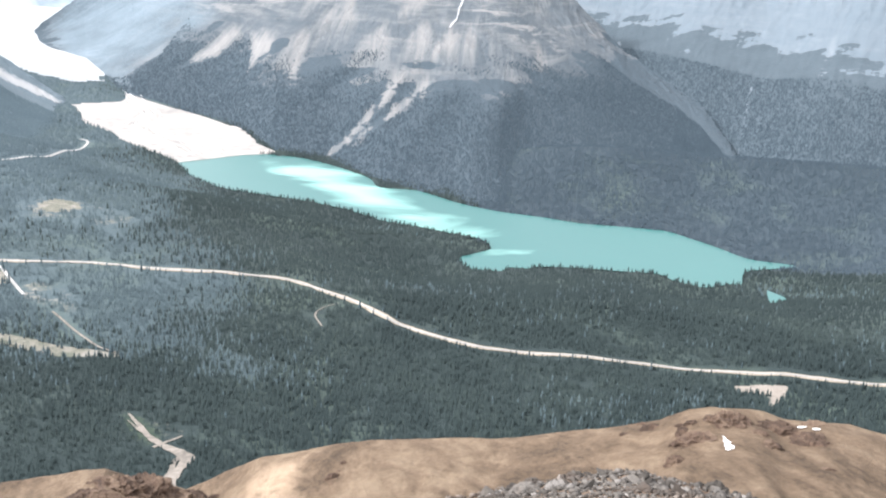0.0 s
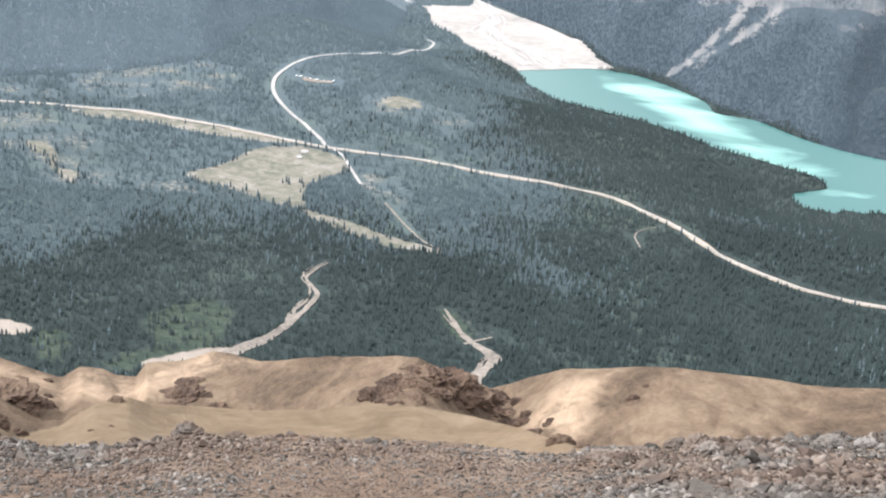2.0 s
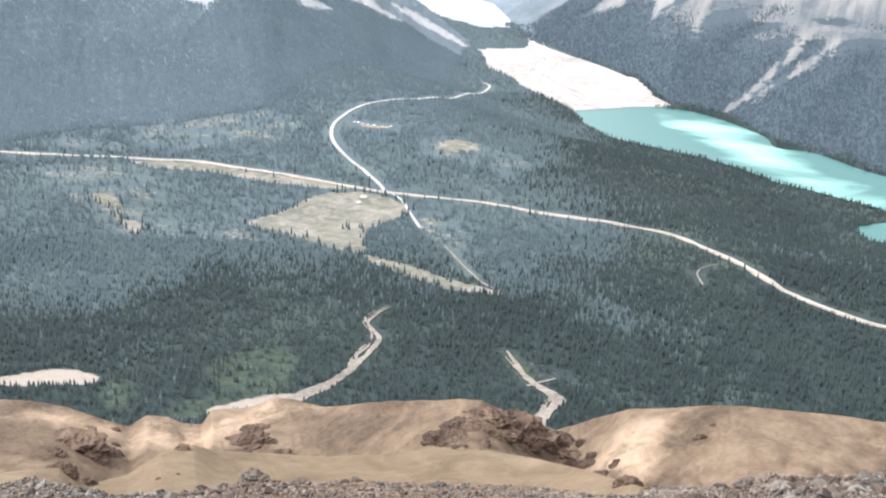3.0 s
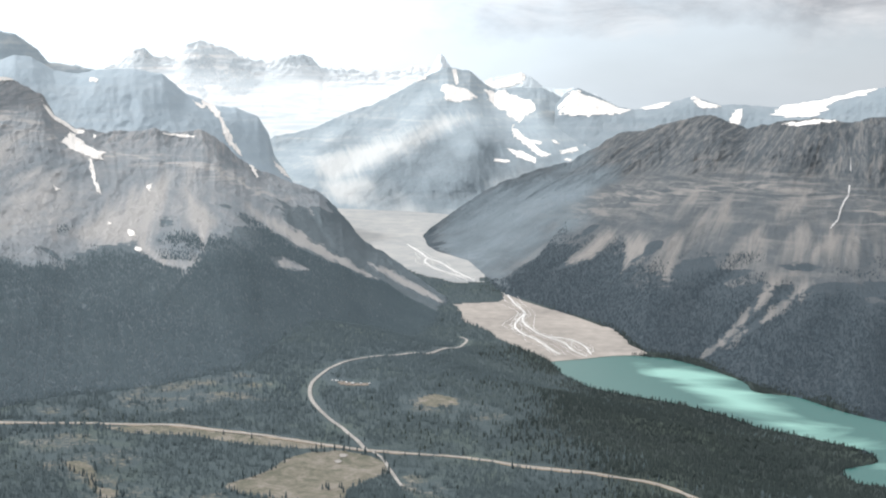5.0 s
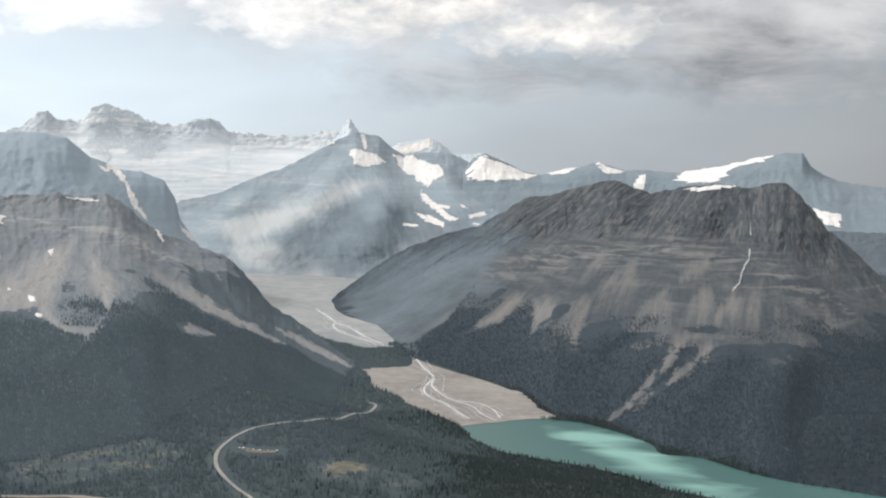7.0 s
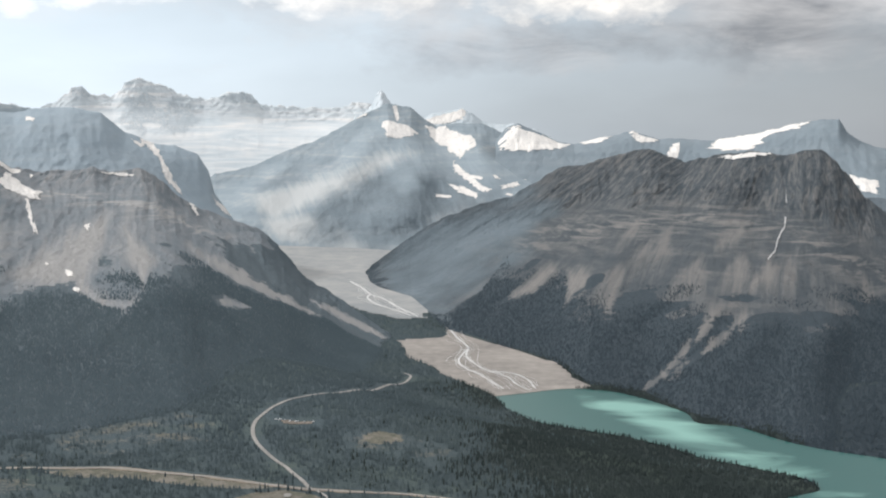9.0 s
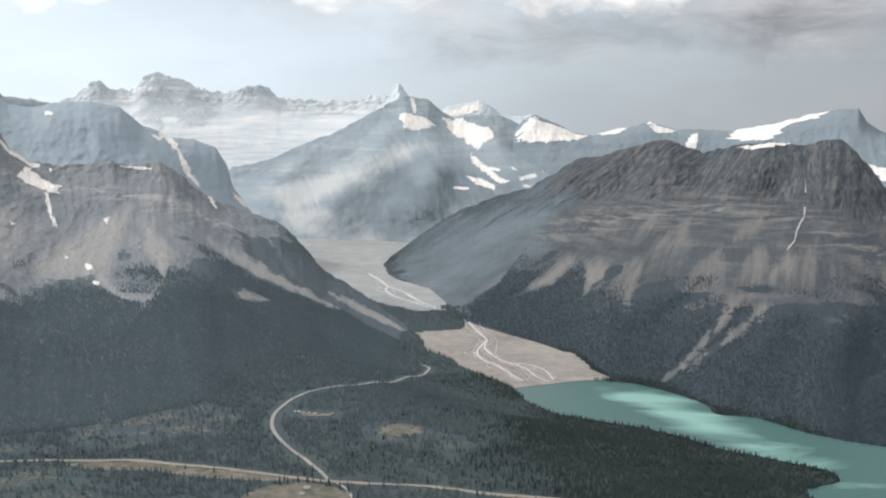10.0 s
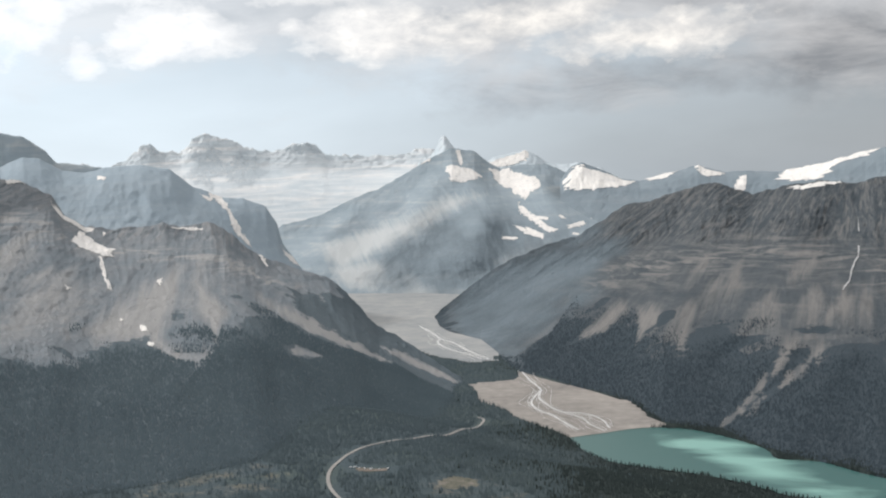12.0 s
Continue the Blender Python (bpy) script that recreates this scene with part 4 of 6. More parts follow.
icefield, ice_side = lofted(
    "icefield", [(-1984.9, 4458.1, 439.7), (-1828.1, 4524.7, 448.2), (-1665.6, 4586.9, 462.7), (-1589.8, 4613.8, 467.6), (-1522.9, 4636.3, 446.7), (-1454.1, 4658.3, 468.6), (-1393.8, 4676.7, 520.7), (-1353.5, 4688.6, 540.5), (-1304, 4702.6, 499.9), (-1243, 4719, 500.4), (-1190.8, 4732.5, 555.3), (-1145.2, 4743.7, 564.5), (-1107.9, 4752.6, 558.3), (-1066.3, 4762.1, 543.3), (-1003.5, 4775.7, 515.3), (-908, 4794.8, 489.4), (-854.1, 4804.7, 505.1), (-767.2, 4819.3, 527.7), (-719.5, 4826.7, 503.5), (-680.4, 4832.3, 468.1), (-503.7, 4853.9, 457.3), (-369.6, 4866, 464.3), (-302.2, 4870.6, 482.4), (-189.7, 4876.3, 464.5), (36.2, 4879.9, 397)],
    [(-1736.8, 3900.8, 180), (-1599.6, 3959.1, 175.7), (-1457.4, 4013.6, 171.3), (-1391.1, 4037.1, 169.3), (-1332.5, 4056.8, 167.5), (-1272.3, 4076, 165.7), (-1219.5, 4092.1, 164.1), (-1184.3, 4102.5, 163.1), (-1141, 4114.7, 161.8), (-1087.6, 4129.2, 160.2), (-1041.9, 4140.9, 158.8), (-1002, 4150.8, 157.7), (-969.4, 4158.5, 156.7), (-933, 4166.8, 155.6), (-878, 4178.7, 154), (-794.5, 4195.4, 151.5), (-747.3, 4204.1, 150.2), (-671.6, 4219.3, 154), (-630.1, 4227.1, 156.3), (-596, 4233.2, 158.3), (-441.8, 4257.3, 167), (-324.5, 4271.8, 173.6), (-265.5, 4277.9, 176.9), (-166.8, 4286.2, 182.4), (31.9, 4295.9, 193.4)],
    glacier_ice, 420, 140, [(0, 0), (0.25, 0.15), (0.5, 0.5), (1, 1)], 16, 380, 0, 15, 150, None, 0, 7, 0, 0, (), (), (60, 40), 0.0, None, 0.3)
tagged(icefield, "broad pale glacier under far snowy peaks", "glacier")
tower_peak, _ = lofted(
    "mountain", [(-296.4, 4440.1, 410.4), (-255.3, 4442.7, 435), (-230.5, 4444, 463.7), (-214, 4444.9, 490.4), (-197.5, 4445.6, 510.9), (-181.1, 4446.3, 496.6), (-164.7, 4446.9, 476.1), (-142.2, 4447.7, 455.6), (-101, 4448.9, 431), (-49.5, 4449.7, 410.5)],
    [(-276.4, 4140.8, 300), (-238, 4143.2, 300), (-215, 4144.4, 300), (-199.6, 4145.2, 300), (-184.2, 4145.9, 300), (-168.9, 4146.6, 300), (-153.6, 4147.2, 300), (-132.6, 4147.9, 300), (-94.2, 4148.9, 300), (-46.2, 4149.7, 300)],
    hazy_rock_pale, 120, 60, [(0, 0), (0.4, 0.35), (1, 1)], 22, 50, 0, 17, 120, None, 0, 8)
tagged(tower_peak, "slender hazy rock tower streaked with snow", "mountain")
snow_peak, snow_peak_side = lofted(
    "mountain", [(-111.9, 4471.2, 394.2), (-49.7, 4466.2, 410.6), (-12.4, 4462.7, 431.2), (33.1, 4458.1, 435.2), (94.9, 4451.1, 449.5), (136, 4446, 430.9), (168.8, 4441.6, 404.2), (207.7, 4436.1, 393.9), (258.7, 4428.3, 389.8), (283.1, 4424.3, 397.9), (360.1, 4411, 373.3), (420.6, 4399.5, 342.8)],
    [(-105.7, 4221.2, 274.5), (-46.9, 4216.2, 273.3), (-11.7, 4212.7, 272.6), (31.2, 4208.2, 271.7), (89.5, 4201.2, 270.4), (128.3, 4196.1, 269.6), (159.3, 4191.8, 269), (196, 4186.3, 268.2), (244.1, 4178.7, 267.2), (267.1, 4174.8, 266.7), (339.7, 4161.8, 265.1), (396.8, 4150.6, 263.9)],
    hazy_rock_pale, 200, 70, [(0, 0), (0.4, 0.35), (1, 1)], 20, 80, 0, 4, 150, None, 0, 9)
tagged(snow_peak, "hazy far peak with snow on its shoulder", "mountain")
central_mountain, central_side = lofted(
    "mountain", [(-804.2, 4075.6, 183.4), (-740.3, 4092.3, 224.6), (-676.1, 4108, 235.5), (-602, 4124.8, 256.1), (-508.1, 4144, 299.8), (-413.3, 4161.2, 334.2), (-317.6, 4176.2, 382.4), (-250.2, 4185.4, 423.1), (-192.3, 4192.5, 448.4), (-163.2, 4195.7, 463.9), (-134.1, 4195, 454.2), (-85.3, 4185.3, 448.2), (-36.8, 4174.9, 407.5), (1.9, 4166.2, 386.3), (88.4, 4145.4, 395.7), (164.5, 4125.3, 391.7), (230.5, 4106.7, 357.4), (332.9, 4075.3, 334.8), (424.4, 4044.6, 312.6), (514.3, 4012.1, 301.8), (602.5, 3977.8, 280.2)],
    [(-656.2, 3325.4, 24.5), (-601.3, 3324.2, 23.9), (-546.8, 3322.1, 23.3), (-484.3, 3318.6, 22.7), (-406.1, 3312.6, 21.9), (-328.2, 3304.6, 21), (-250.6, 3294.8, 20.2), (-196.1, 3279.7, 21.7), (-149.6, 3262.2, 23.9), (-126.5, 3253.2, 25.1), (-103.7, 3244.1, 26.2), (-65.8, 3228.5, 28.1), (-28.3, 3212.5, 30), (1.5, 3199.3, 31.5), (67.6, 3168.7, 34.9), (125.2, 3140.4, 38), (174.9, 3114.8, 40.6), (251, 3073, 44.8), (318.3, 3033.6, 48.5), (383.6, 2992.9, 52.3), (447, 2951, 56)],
    hazy_rock_central, 500, 200, [(0, 0), (0.2, 0.12), (0.45, 0.5), (0.7, 0.8), (1, 1)], 30, 260, -0.5, 4, 300, None, 0, 11, 3, 0,
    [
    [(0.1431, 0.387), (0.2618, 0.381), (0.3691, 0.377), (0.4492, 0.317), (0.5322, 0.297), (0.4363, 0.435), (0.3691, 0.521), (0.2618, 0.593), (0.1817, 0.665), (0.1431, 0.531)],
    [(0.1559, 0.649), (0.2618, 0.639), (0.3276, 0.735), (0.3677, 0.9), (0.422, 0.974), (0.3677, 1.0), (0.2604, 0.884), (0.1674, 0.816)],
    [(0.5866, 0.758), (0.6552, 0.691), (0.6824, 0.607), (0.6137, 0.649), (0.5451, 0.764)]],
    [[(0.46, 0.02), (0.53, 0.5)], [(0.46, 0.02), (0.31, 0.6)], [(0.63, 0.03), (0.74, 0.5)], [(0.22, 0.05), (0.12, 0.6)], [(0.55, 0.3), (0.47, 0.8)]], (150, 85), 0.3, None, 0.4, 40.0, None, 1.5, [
    # wooded lower slopes with haze painted into them
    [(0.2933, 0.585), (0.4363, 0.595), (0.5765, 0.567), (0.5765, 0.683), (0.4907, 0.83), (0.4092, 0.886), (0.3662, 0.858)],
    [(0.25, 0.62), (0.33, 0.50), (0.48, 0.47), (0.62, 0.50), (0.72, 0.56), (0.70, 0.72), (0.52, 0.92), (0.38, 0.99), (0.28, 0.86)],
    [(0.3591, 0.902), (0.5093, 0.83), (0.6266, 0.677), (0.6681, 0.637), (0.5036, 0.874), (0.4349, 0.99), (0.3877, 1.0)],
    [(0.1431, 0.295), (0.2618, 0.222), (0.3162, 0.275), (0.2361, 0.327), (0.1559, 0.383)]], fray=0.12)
tagged(central_mountain, "hazy grey mountain with glacier patches at the valley head", "mountain")
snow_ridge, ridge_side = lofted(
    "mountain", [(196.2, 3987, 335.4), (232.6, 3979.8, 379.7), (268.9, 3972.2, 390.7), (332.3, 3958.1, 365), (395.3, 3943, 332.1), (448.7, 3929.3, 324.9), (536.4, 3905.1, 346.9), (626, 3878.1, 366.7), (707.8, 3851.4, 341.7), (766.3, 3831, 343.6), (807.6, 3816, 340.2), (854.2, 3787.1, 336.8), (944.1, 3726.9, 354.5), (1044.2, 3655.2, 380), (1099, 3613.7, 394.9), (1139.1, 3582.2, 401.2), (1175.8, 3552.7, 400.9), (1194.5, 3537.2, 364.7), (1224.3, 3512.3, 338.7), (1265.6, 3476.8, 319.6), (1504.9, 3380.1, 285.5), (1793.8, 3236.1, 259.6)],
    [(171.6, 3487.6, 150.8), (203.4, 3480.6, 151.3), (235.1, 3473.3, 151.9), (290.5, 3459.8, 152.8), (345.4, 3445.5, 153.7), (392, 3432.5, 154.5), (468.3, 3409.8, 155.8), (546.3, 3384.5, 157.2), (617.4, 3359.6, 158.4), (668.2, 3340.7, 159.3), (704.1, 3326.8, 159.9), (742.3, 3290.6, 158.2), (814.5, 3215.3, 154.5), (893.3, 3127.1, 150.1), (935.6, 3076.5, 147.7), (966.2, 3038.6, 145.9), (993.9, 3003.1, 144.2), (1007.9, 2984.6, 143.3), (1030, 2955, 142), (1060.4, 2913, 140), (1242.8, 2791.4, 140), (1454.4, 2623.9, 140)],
    hazy_rock_ridge, 420, 120, [(0, 0), (0.1, 0.2), (0.5, 0.5), (1, 1)], 26, 160, 0, 3, 300, None, 0, 13, 6, 0, (), (), (60, 40), 0.3, None, 0.3)
tagged(snow_ridge, "long far ridge capped with bright snowfields", "mountain")
right_chutes = [
    [(0.3372, 0.711), (0.3474, 0.711), (0.3213, 0.836), (0.2980, 0.916), (0.2733, 0.998), (0.2660, 1.0), (0.2907, 0.916), (0.3096, 0.836)],
    [(0.3663, 0.719), (0.3736, 0.725), (0.3445, 0.81), (0.3183, 0.882), (0.2922, 0.944), (0.2863, 0.946), (0.3125, 0.87), (0.3416, 0.796)],
    [(0.1948, 0.629), (0.2180, 0.599), (0.2122, 0.695), (0.1904, 0.768), (0.1933, 0.705)],
    [(0.1454, 0.697), (0.1759, 0.587), (0.1832, 0.633), (0.1613, 0.741), (0.1235, 0.81)],
    [(0.3852, 0.533), (0.3953, 0.547), (0.3910, 0.623), (0.3663, 0.657), (0.3736, 0.595)],
    [(0.3416, 0.463), (0.3619, 0.405), (0.3575, 0.481), (0.3372, 0.513)],
    [(0.4666, 0.95), (0.4767, 0.95), (0.4913, 0.984), (0.4797, 0.996), (0.4681, 0.972)]]
# the mountain's left end, where haze is painted over its woods
right_haze = [
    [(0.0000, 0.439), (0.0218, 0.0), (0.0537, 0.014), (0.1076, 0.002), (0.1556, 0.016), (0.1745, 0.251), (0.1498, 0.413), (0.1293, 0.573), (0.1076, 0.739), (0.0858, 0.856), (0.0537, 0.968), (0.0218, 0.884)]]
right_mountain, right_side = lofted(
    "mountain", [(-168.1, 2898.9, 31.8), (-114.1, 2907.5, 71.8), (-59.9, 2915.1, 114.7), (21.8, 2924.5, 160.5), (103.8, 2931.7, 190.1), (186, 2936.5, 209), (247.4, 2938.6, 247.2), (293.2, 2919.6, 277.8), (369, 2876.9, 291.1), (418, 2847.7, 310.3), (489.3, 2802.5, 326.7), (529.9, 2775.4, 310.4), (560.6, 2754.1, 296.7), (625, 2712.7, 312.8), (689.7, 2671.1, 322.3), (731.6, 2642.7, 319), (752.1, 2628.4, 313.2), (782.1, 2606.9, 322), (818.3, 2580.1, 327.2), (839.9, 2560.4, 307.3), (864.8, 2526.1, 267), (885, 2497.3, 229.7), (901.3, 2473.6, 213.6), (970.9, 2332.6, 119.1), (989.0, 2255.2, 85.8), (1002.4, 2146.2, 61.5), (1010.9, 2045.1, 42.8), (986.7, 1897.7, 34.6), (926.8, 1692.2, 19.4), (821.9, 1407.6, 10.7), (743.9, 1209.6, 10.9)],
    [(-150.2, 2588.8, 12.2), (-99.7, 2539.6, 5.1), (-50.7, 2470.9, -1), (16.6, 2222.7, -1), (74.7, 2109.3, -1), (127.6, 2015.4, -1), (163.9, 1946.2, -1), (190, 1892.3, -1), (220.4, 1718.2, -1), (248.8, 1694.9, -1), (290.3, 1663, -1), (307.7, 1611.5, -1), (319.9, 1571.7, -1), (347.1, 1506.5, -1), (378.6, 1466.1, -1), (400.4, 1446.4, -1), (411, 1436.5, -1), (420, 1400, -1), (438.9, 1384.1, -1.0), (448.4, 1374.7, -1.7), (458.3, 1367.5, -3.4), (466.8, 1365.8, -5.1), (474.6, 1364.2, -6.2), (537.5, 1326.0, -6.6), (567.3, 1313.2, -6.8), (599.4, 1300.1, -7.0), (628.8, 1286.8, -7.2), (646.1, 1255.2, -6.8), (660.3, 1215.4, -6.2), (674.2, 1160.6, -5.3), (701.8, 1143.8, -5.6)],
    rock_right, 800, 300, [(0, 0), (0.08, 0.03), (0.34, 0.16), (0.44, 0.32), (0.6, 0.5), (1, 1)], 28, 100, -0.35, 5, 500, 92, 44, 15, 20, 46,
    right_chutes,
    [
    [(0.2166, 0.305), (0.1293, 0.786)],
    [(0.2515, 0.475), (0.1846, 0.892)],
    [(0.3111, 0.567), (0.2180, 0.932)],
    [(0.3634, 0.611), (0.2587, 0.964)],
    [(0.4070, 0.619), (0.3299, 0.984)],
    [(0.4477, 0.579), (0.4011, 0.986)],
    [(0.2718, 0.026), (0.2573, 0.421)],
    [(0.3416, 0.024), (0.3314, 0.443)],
    [(0.4142, 0.024), (0.4215, 0.427)]], (130, 55), 0.6, (0.40, 0.15), 0.35, 22.0, 0.4142, 1.25, right_haze, (0.03, 0.264), 0.22, (0.36, 0.60), 75)
tagged(right_mountain, "banded grey cliff mountain with talus above the lake", "mountain")
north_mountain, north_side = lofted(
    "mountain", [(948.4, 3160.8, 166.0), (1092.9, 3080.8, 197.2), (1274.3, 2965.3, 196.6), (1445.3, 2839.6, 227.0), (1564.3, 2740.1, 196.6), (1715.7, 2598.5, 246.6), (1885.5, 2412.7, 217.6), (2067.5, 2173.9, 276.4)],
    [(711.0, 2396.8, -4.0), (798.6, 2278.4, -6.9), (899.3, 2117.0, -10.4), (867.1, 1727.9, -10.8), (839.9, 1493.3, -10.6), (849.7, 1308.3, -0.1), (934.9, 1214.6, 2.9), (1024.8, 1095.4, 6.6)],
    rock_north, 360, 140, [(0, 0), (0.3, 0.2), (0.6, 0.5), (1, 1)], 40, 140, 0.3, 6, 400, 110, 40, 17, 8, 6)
tagged(north_mountain, "grey mountain with wooded foot beyond the lake", "mountain")



def patches(parent, name, surface, outlines, material, label, lift=2.5, cell=0.0005, rough=0.4, holes=0.5):
    """Sheets of snow or stones on a mountainside, each with a ragged outline given in (u, v)."""
    for k, outline in enumerate(outlines):
        p = np.array(outline)
        (u0, v0), (u1, v1) = p.min(0) - 0.004, p.max(0) + 0.004
        nu, nv = max(6, int((u1 - u0) / cell)), max(6, int((v1 - v0) / (cell * 3)))
        u, v = np.meshgrid(np.linspace(u0, u1, nu), np.linspace(max(v0, 0.002), min(v1, 0.999), nv))
        wu = (u1 - u0) * rough * 0.35 * fbm(u / (u1 - u0) * 6, v / (v1 - v0) * 6, 5, 60 + k, 0.65)
        wv = (v1 - v0) * rough * 0.35 * fbm(u / (u1 - u0) * 6 + 9, v / (v1 - v0) * 6, 5, 80 + k, 0.65)
        keep = inside(outline, u + wu, v + wv) & (fbm(u * 900, v * 160, 4, 90 + k, 0.6) > -holes)
        face = grid_faces(nv, nu)
        face = face[keep.ravel()[face].sum(1) >= 3]
        if not len(face):
            continue
        used, back = np.unique(face, return_inverse=True)
        pts = surface(u, v, lift).reshape(-1, 3)[used]
        part(name, mesh_of(name, pts, back.reshape(-1, 4)[:, ::-1]), material, parent, label)


patches(left_mountain, "snow_patch", left_side, [
    [(0.4092, 0.176), (0.4306, 0.06), (0.4406, 0.124), (0.4649, 0.16), (0.4621, 0.208), (0.4464, 0.208), (0.4292, 0.184)],
    [(0.3948, 0.024), (0.4163, 0.0), (0.4435, 0.016), (0.4378, 0.044), (0.4134, 0.042), (0.392, 0.066)],
    [(0.4492, 0.22), (0.4549, 0.313), (0.4621, 0.395), (0.4564, 0.395), (0.4492, 0.321), (0.4464, 0.234)],
    [(0.4936, 0.537), (0.5036, 0.543), (0.505, 0.565), (0.4964, 0.565)],
    [(0.505, 0.605), (0.5136, 0.617), (0.5107, 0.631), (0.5036, 0.623)],
    [(0.5193, 0.343), (0.5293, 0.325), (0.525, 0.367)],
    [(0.3348, 0.0), (0.3562, 0.0), (0.3605, 0.01), (0.3376, 0.024)],
    [(0.3991, 0.409), (0.412, 0.411), (0.4034, 0.427)],
    [(0.4692, 0.513), (0.475, 0.519), (0.4692, 0.527)],
    [(0.4538, 0.036), (0.4572, 0.042), (0.4549, 0.074), (0.453, 0.06)],
    [(0.5406, 0.022), (0.5662, 0.012), (0.5873, 0.04), (0.5862, 0.056), (0.5606, 0.028)],
    [(0.6596, 0.004), (0.6674, 0.004), (0.673, 0.078), (0.6696, 0.098), (0.6641, 0.046)]],
        snow, "old white snow patch", 0.9)
patches(dome_mountain, "snow_gully", dome_side, [
    [(0.7854, 0.036), (0.8226, 0.006), (0.8369, 0.126), (0.8541, 0.259), (0.8727, 0.377), (0.8627, 0.403), (0.8398, 0.283), (0.824, 0.134), (0.8112, 0.068), (0.7926, 0.076)],
    [(0.8755, 0.431), (0.8956, 0.479), (0.8984, 0.523), (0.8827, 0.481)],
    [(0.9256, 0.096), (0.9456, 0.0), (0.9571, 0.0), (0.9413, 0.14), (0.9299, 0.15)],
    [(0.6037, 0.052), (0.6223, 0.08), (0.6166, 0.104), (0.6052, 0.084)]],
        snow, "white snow-filled gully", 1.0)
patches(central_mountain, "snowfield", central_side, [
    [(0.4335, 0.12), (0.4692, 0.114), (0.5107, 0.148), (0.5236, 0.166), (0.4835, 0.224), (0.4564, 0.218), (0.4421, 0.19)],
    [(0.4607, 0.01), (0.4707, 0.004), (0.4778, 0.094), (0.4721, 0.122), (0.4649, 0.074)],
    [(0.5422, 0.056), (0.5866, 0.02), (0.6538, 0.128), (0.6681, 0.192), (0.6438, 0.228), (0.6266, 0.317), (0.6066, 0.259), (0.5794, 0.198), (0.5494, 0.134)],
    [(0.6137, 0.335), (0.6295, 0.403), (0.671, 0.487), (0.701, 0.523), (0.6824, 0.549), (0.6381, 0.489), (0.6109, 0.411)],
    [(0.5908, 0.501), (0.628, 0.529), (0.671, 0.569), (0.6609, 0.597), (0.6209, 0.575)],
    [(0.7196, 0.481), (0.7625, 0.427), (0.7682, 0.457), (0.7296, 0.505)],
    [(0.3734, 0.0), (0.3977, 0.0), (0.402, 0.02), (0.3763, 0.01)],
    [(0.6474, 0.429), (0.6785, 0.431), (0.6741, 0.455), (0.6518, 0.453)],
    [(0.7764, 0.373), (0.7964, 0.383), (0.792, 0.413), (0.7798, 0.407)],
    [(0.5651, 0.583), (0.6018, 0.593), (0.5973, 0.613), (0.5651, 0.605)],
    [(0.70, 0.40), (0.712, 0.405), (0.722, 0.43), (0.708, 0.425)],
    [(0.735, 0.53), (0.752, 0.535), (0.748, 0.552), (0.733, 0.548)]],
        snow, "bright white snowfield", 1.2)
patches(snow_peak, "snowfield", snow_peak_side, [
    [(0.1474, 0.092), (0.2704, 0.052), (0.4092, 0.0), (0.3948, 0.2), (0.2704, 0.257), (0.1631, 0.238)]],
        snow, "bright white snowfield", 1.2)
patches(snow_ridge, "snowfield", ridge_side, [
    [(0.0086, 0.09), (0.0229, 0.026), (0.0415, 0.028), (0.073, 0.038), (0.1144, 0.01), (0.1373, 0.032), (0.1044, 0.194), (0.0629, 0.255), (0.0143, 0.206)],
    [(0.1531, 0.0), (0.1817, 0.0), (0.2132, 0.006), (0.1903, 0.072), (0.1631, 0.054)],
    [(0.2461, 0.0), (0.2661, 0.024), (0.299, 0.02), (0.2661, 0.124), (0.2518, 0.094)],
    [(0.309, 0.291), (0.3205, 0.072), (0.3333, 0.054), (0.329, 0.313), (0.3219, 0.385)],
    [(0.3791, 0.126), (0.4063, 0.012), (0.4464, 0.008), (0.5165, 0.016), (0.5579, 0.0), (0.5408, 0.052), (0.5064, 0.066), (0.4764, 0.128), (0.4578, 0.232), (0.4278, 0.22)],
    [(0.628, 0.505), (0.6552, 0.503), (0.6767, 0.495), (0.6767, 0.653), (0.6509, 0.653), (0.6366, 0.579)]],
        snow, "bright white snowfield", 1.2)
patches(right_mountain, "snow_patch", right_side, [
    [(0.3372, 0.012), (0.3663, 0.01), (0.3838, 0.0), (0.3852, 0.008), (0.3706, 0.036), (0.3460, 0.034)]],
        snow, "thin snow along the rim", 1.0)
patches(right_mountain, "waterfall", right_side, [
    [(0.3983, 0.162), (0.3983, 0.162), (0.3997, 0.248), (0.3983, 0.248)],
    [(0.3983, 0.327), (0.3997, 0.325), (0.3983, 0.383), (0.3953, 0.411), (0.3925, 0.457), (0.3910, 0.491), (0.3852, 0.529), (0.3838, 0.529), (0.3895, 0.487), (0.3910, 0.453), (0.3939, 0.407), (0.3969, 0.381)]],
        fall_water, "thin white waterfall", 2.0, 0.00022, 0.1, 9)
patches(icefield, "rock_outcrop", ice_side, [
    [(0.3805, 0.381), (0.4092, 0.15), (0.4263, 0.058), (0.4449, 0.092), (0.4392, 0.184), (0.4649, 0.246), (0.4778, 0.082), (0.5122, 0.082), (0.5408, 0.064), (0.5193, 0.329), (0.495, 0.449), (0.4649, 0.389), (0.4278, 0.491)],
    [(0.3019, 0.006), (0.3233, 0.0), (0.3433, 0.024), (0.3276, 0.142), (0.3104, 0.108)],
    [(0.5694, 0.032), (0.6123, 0.0), (0.6524, 0.028), (0.6123, 0.124)]],
        hazy_rock_pale, "hazy blue-grey rock peak in the ice", 1.2, 0.0008, 0.7, 0.1)

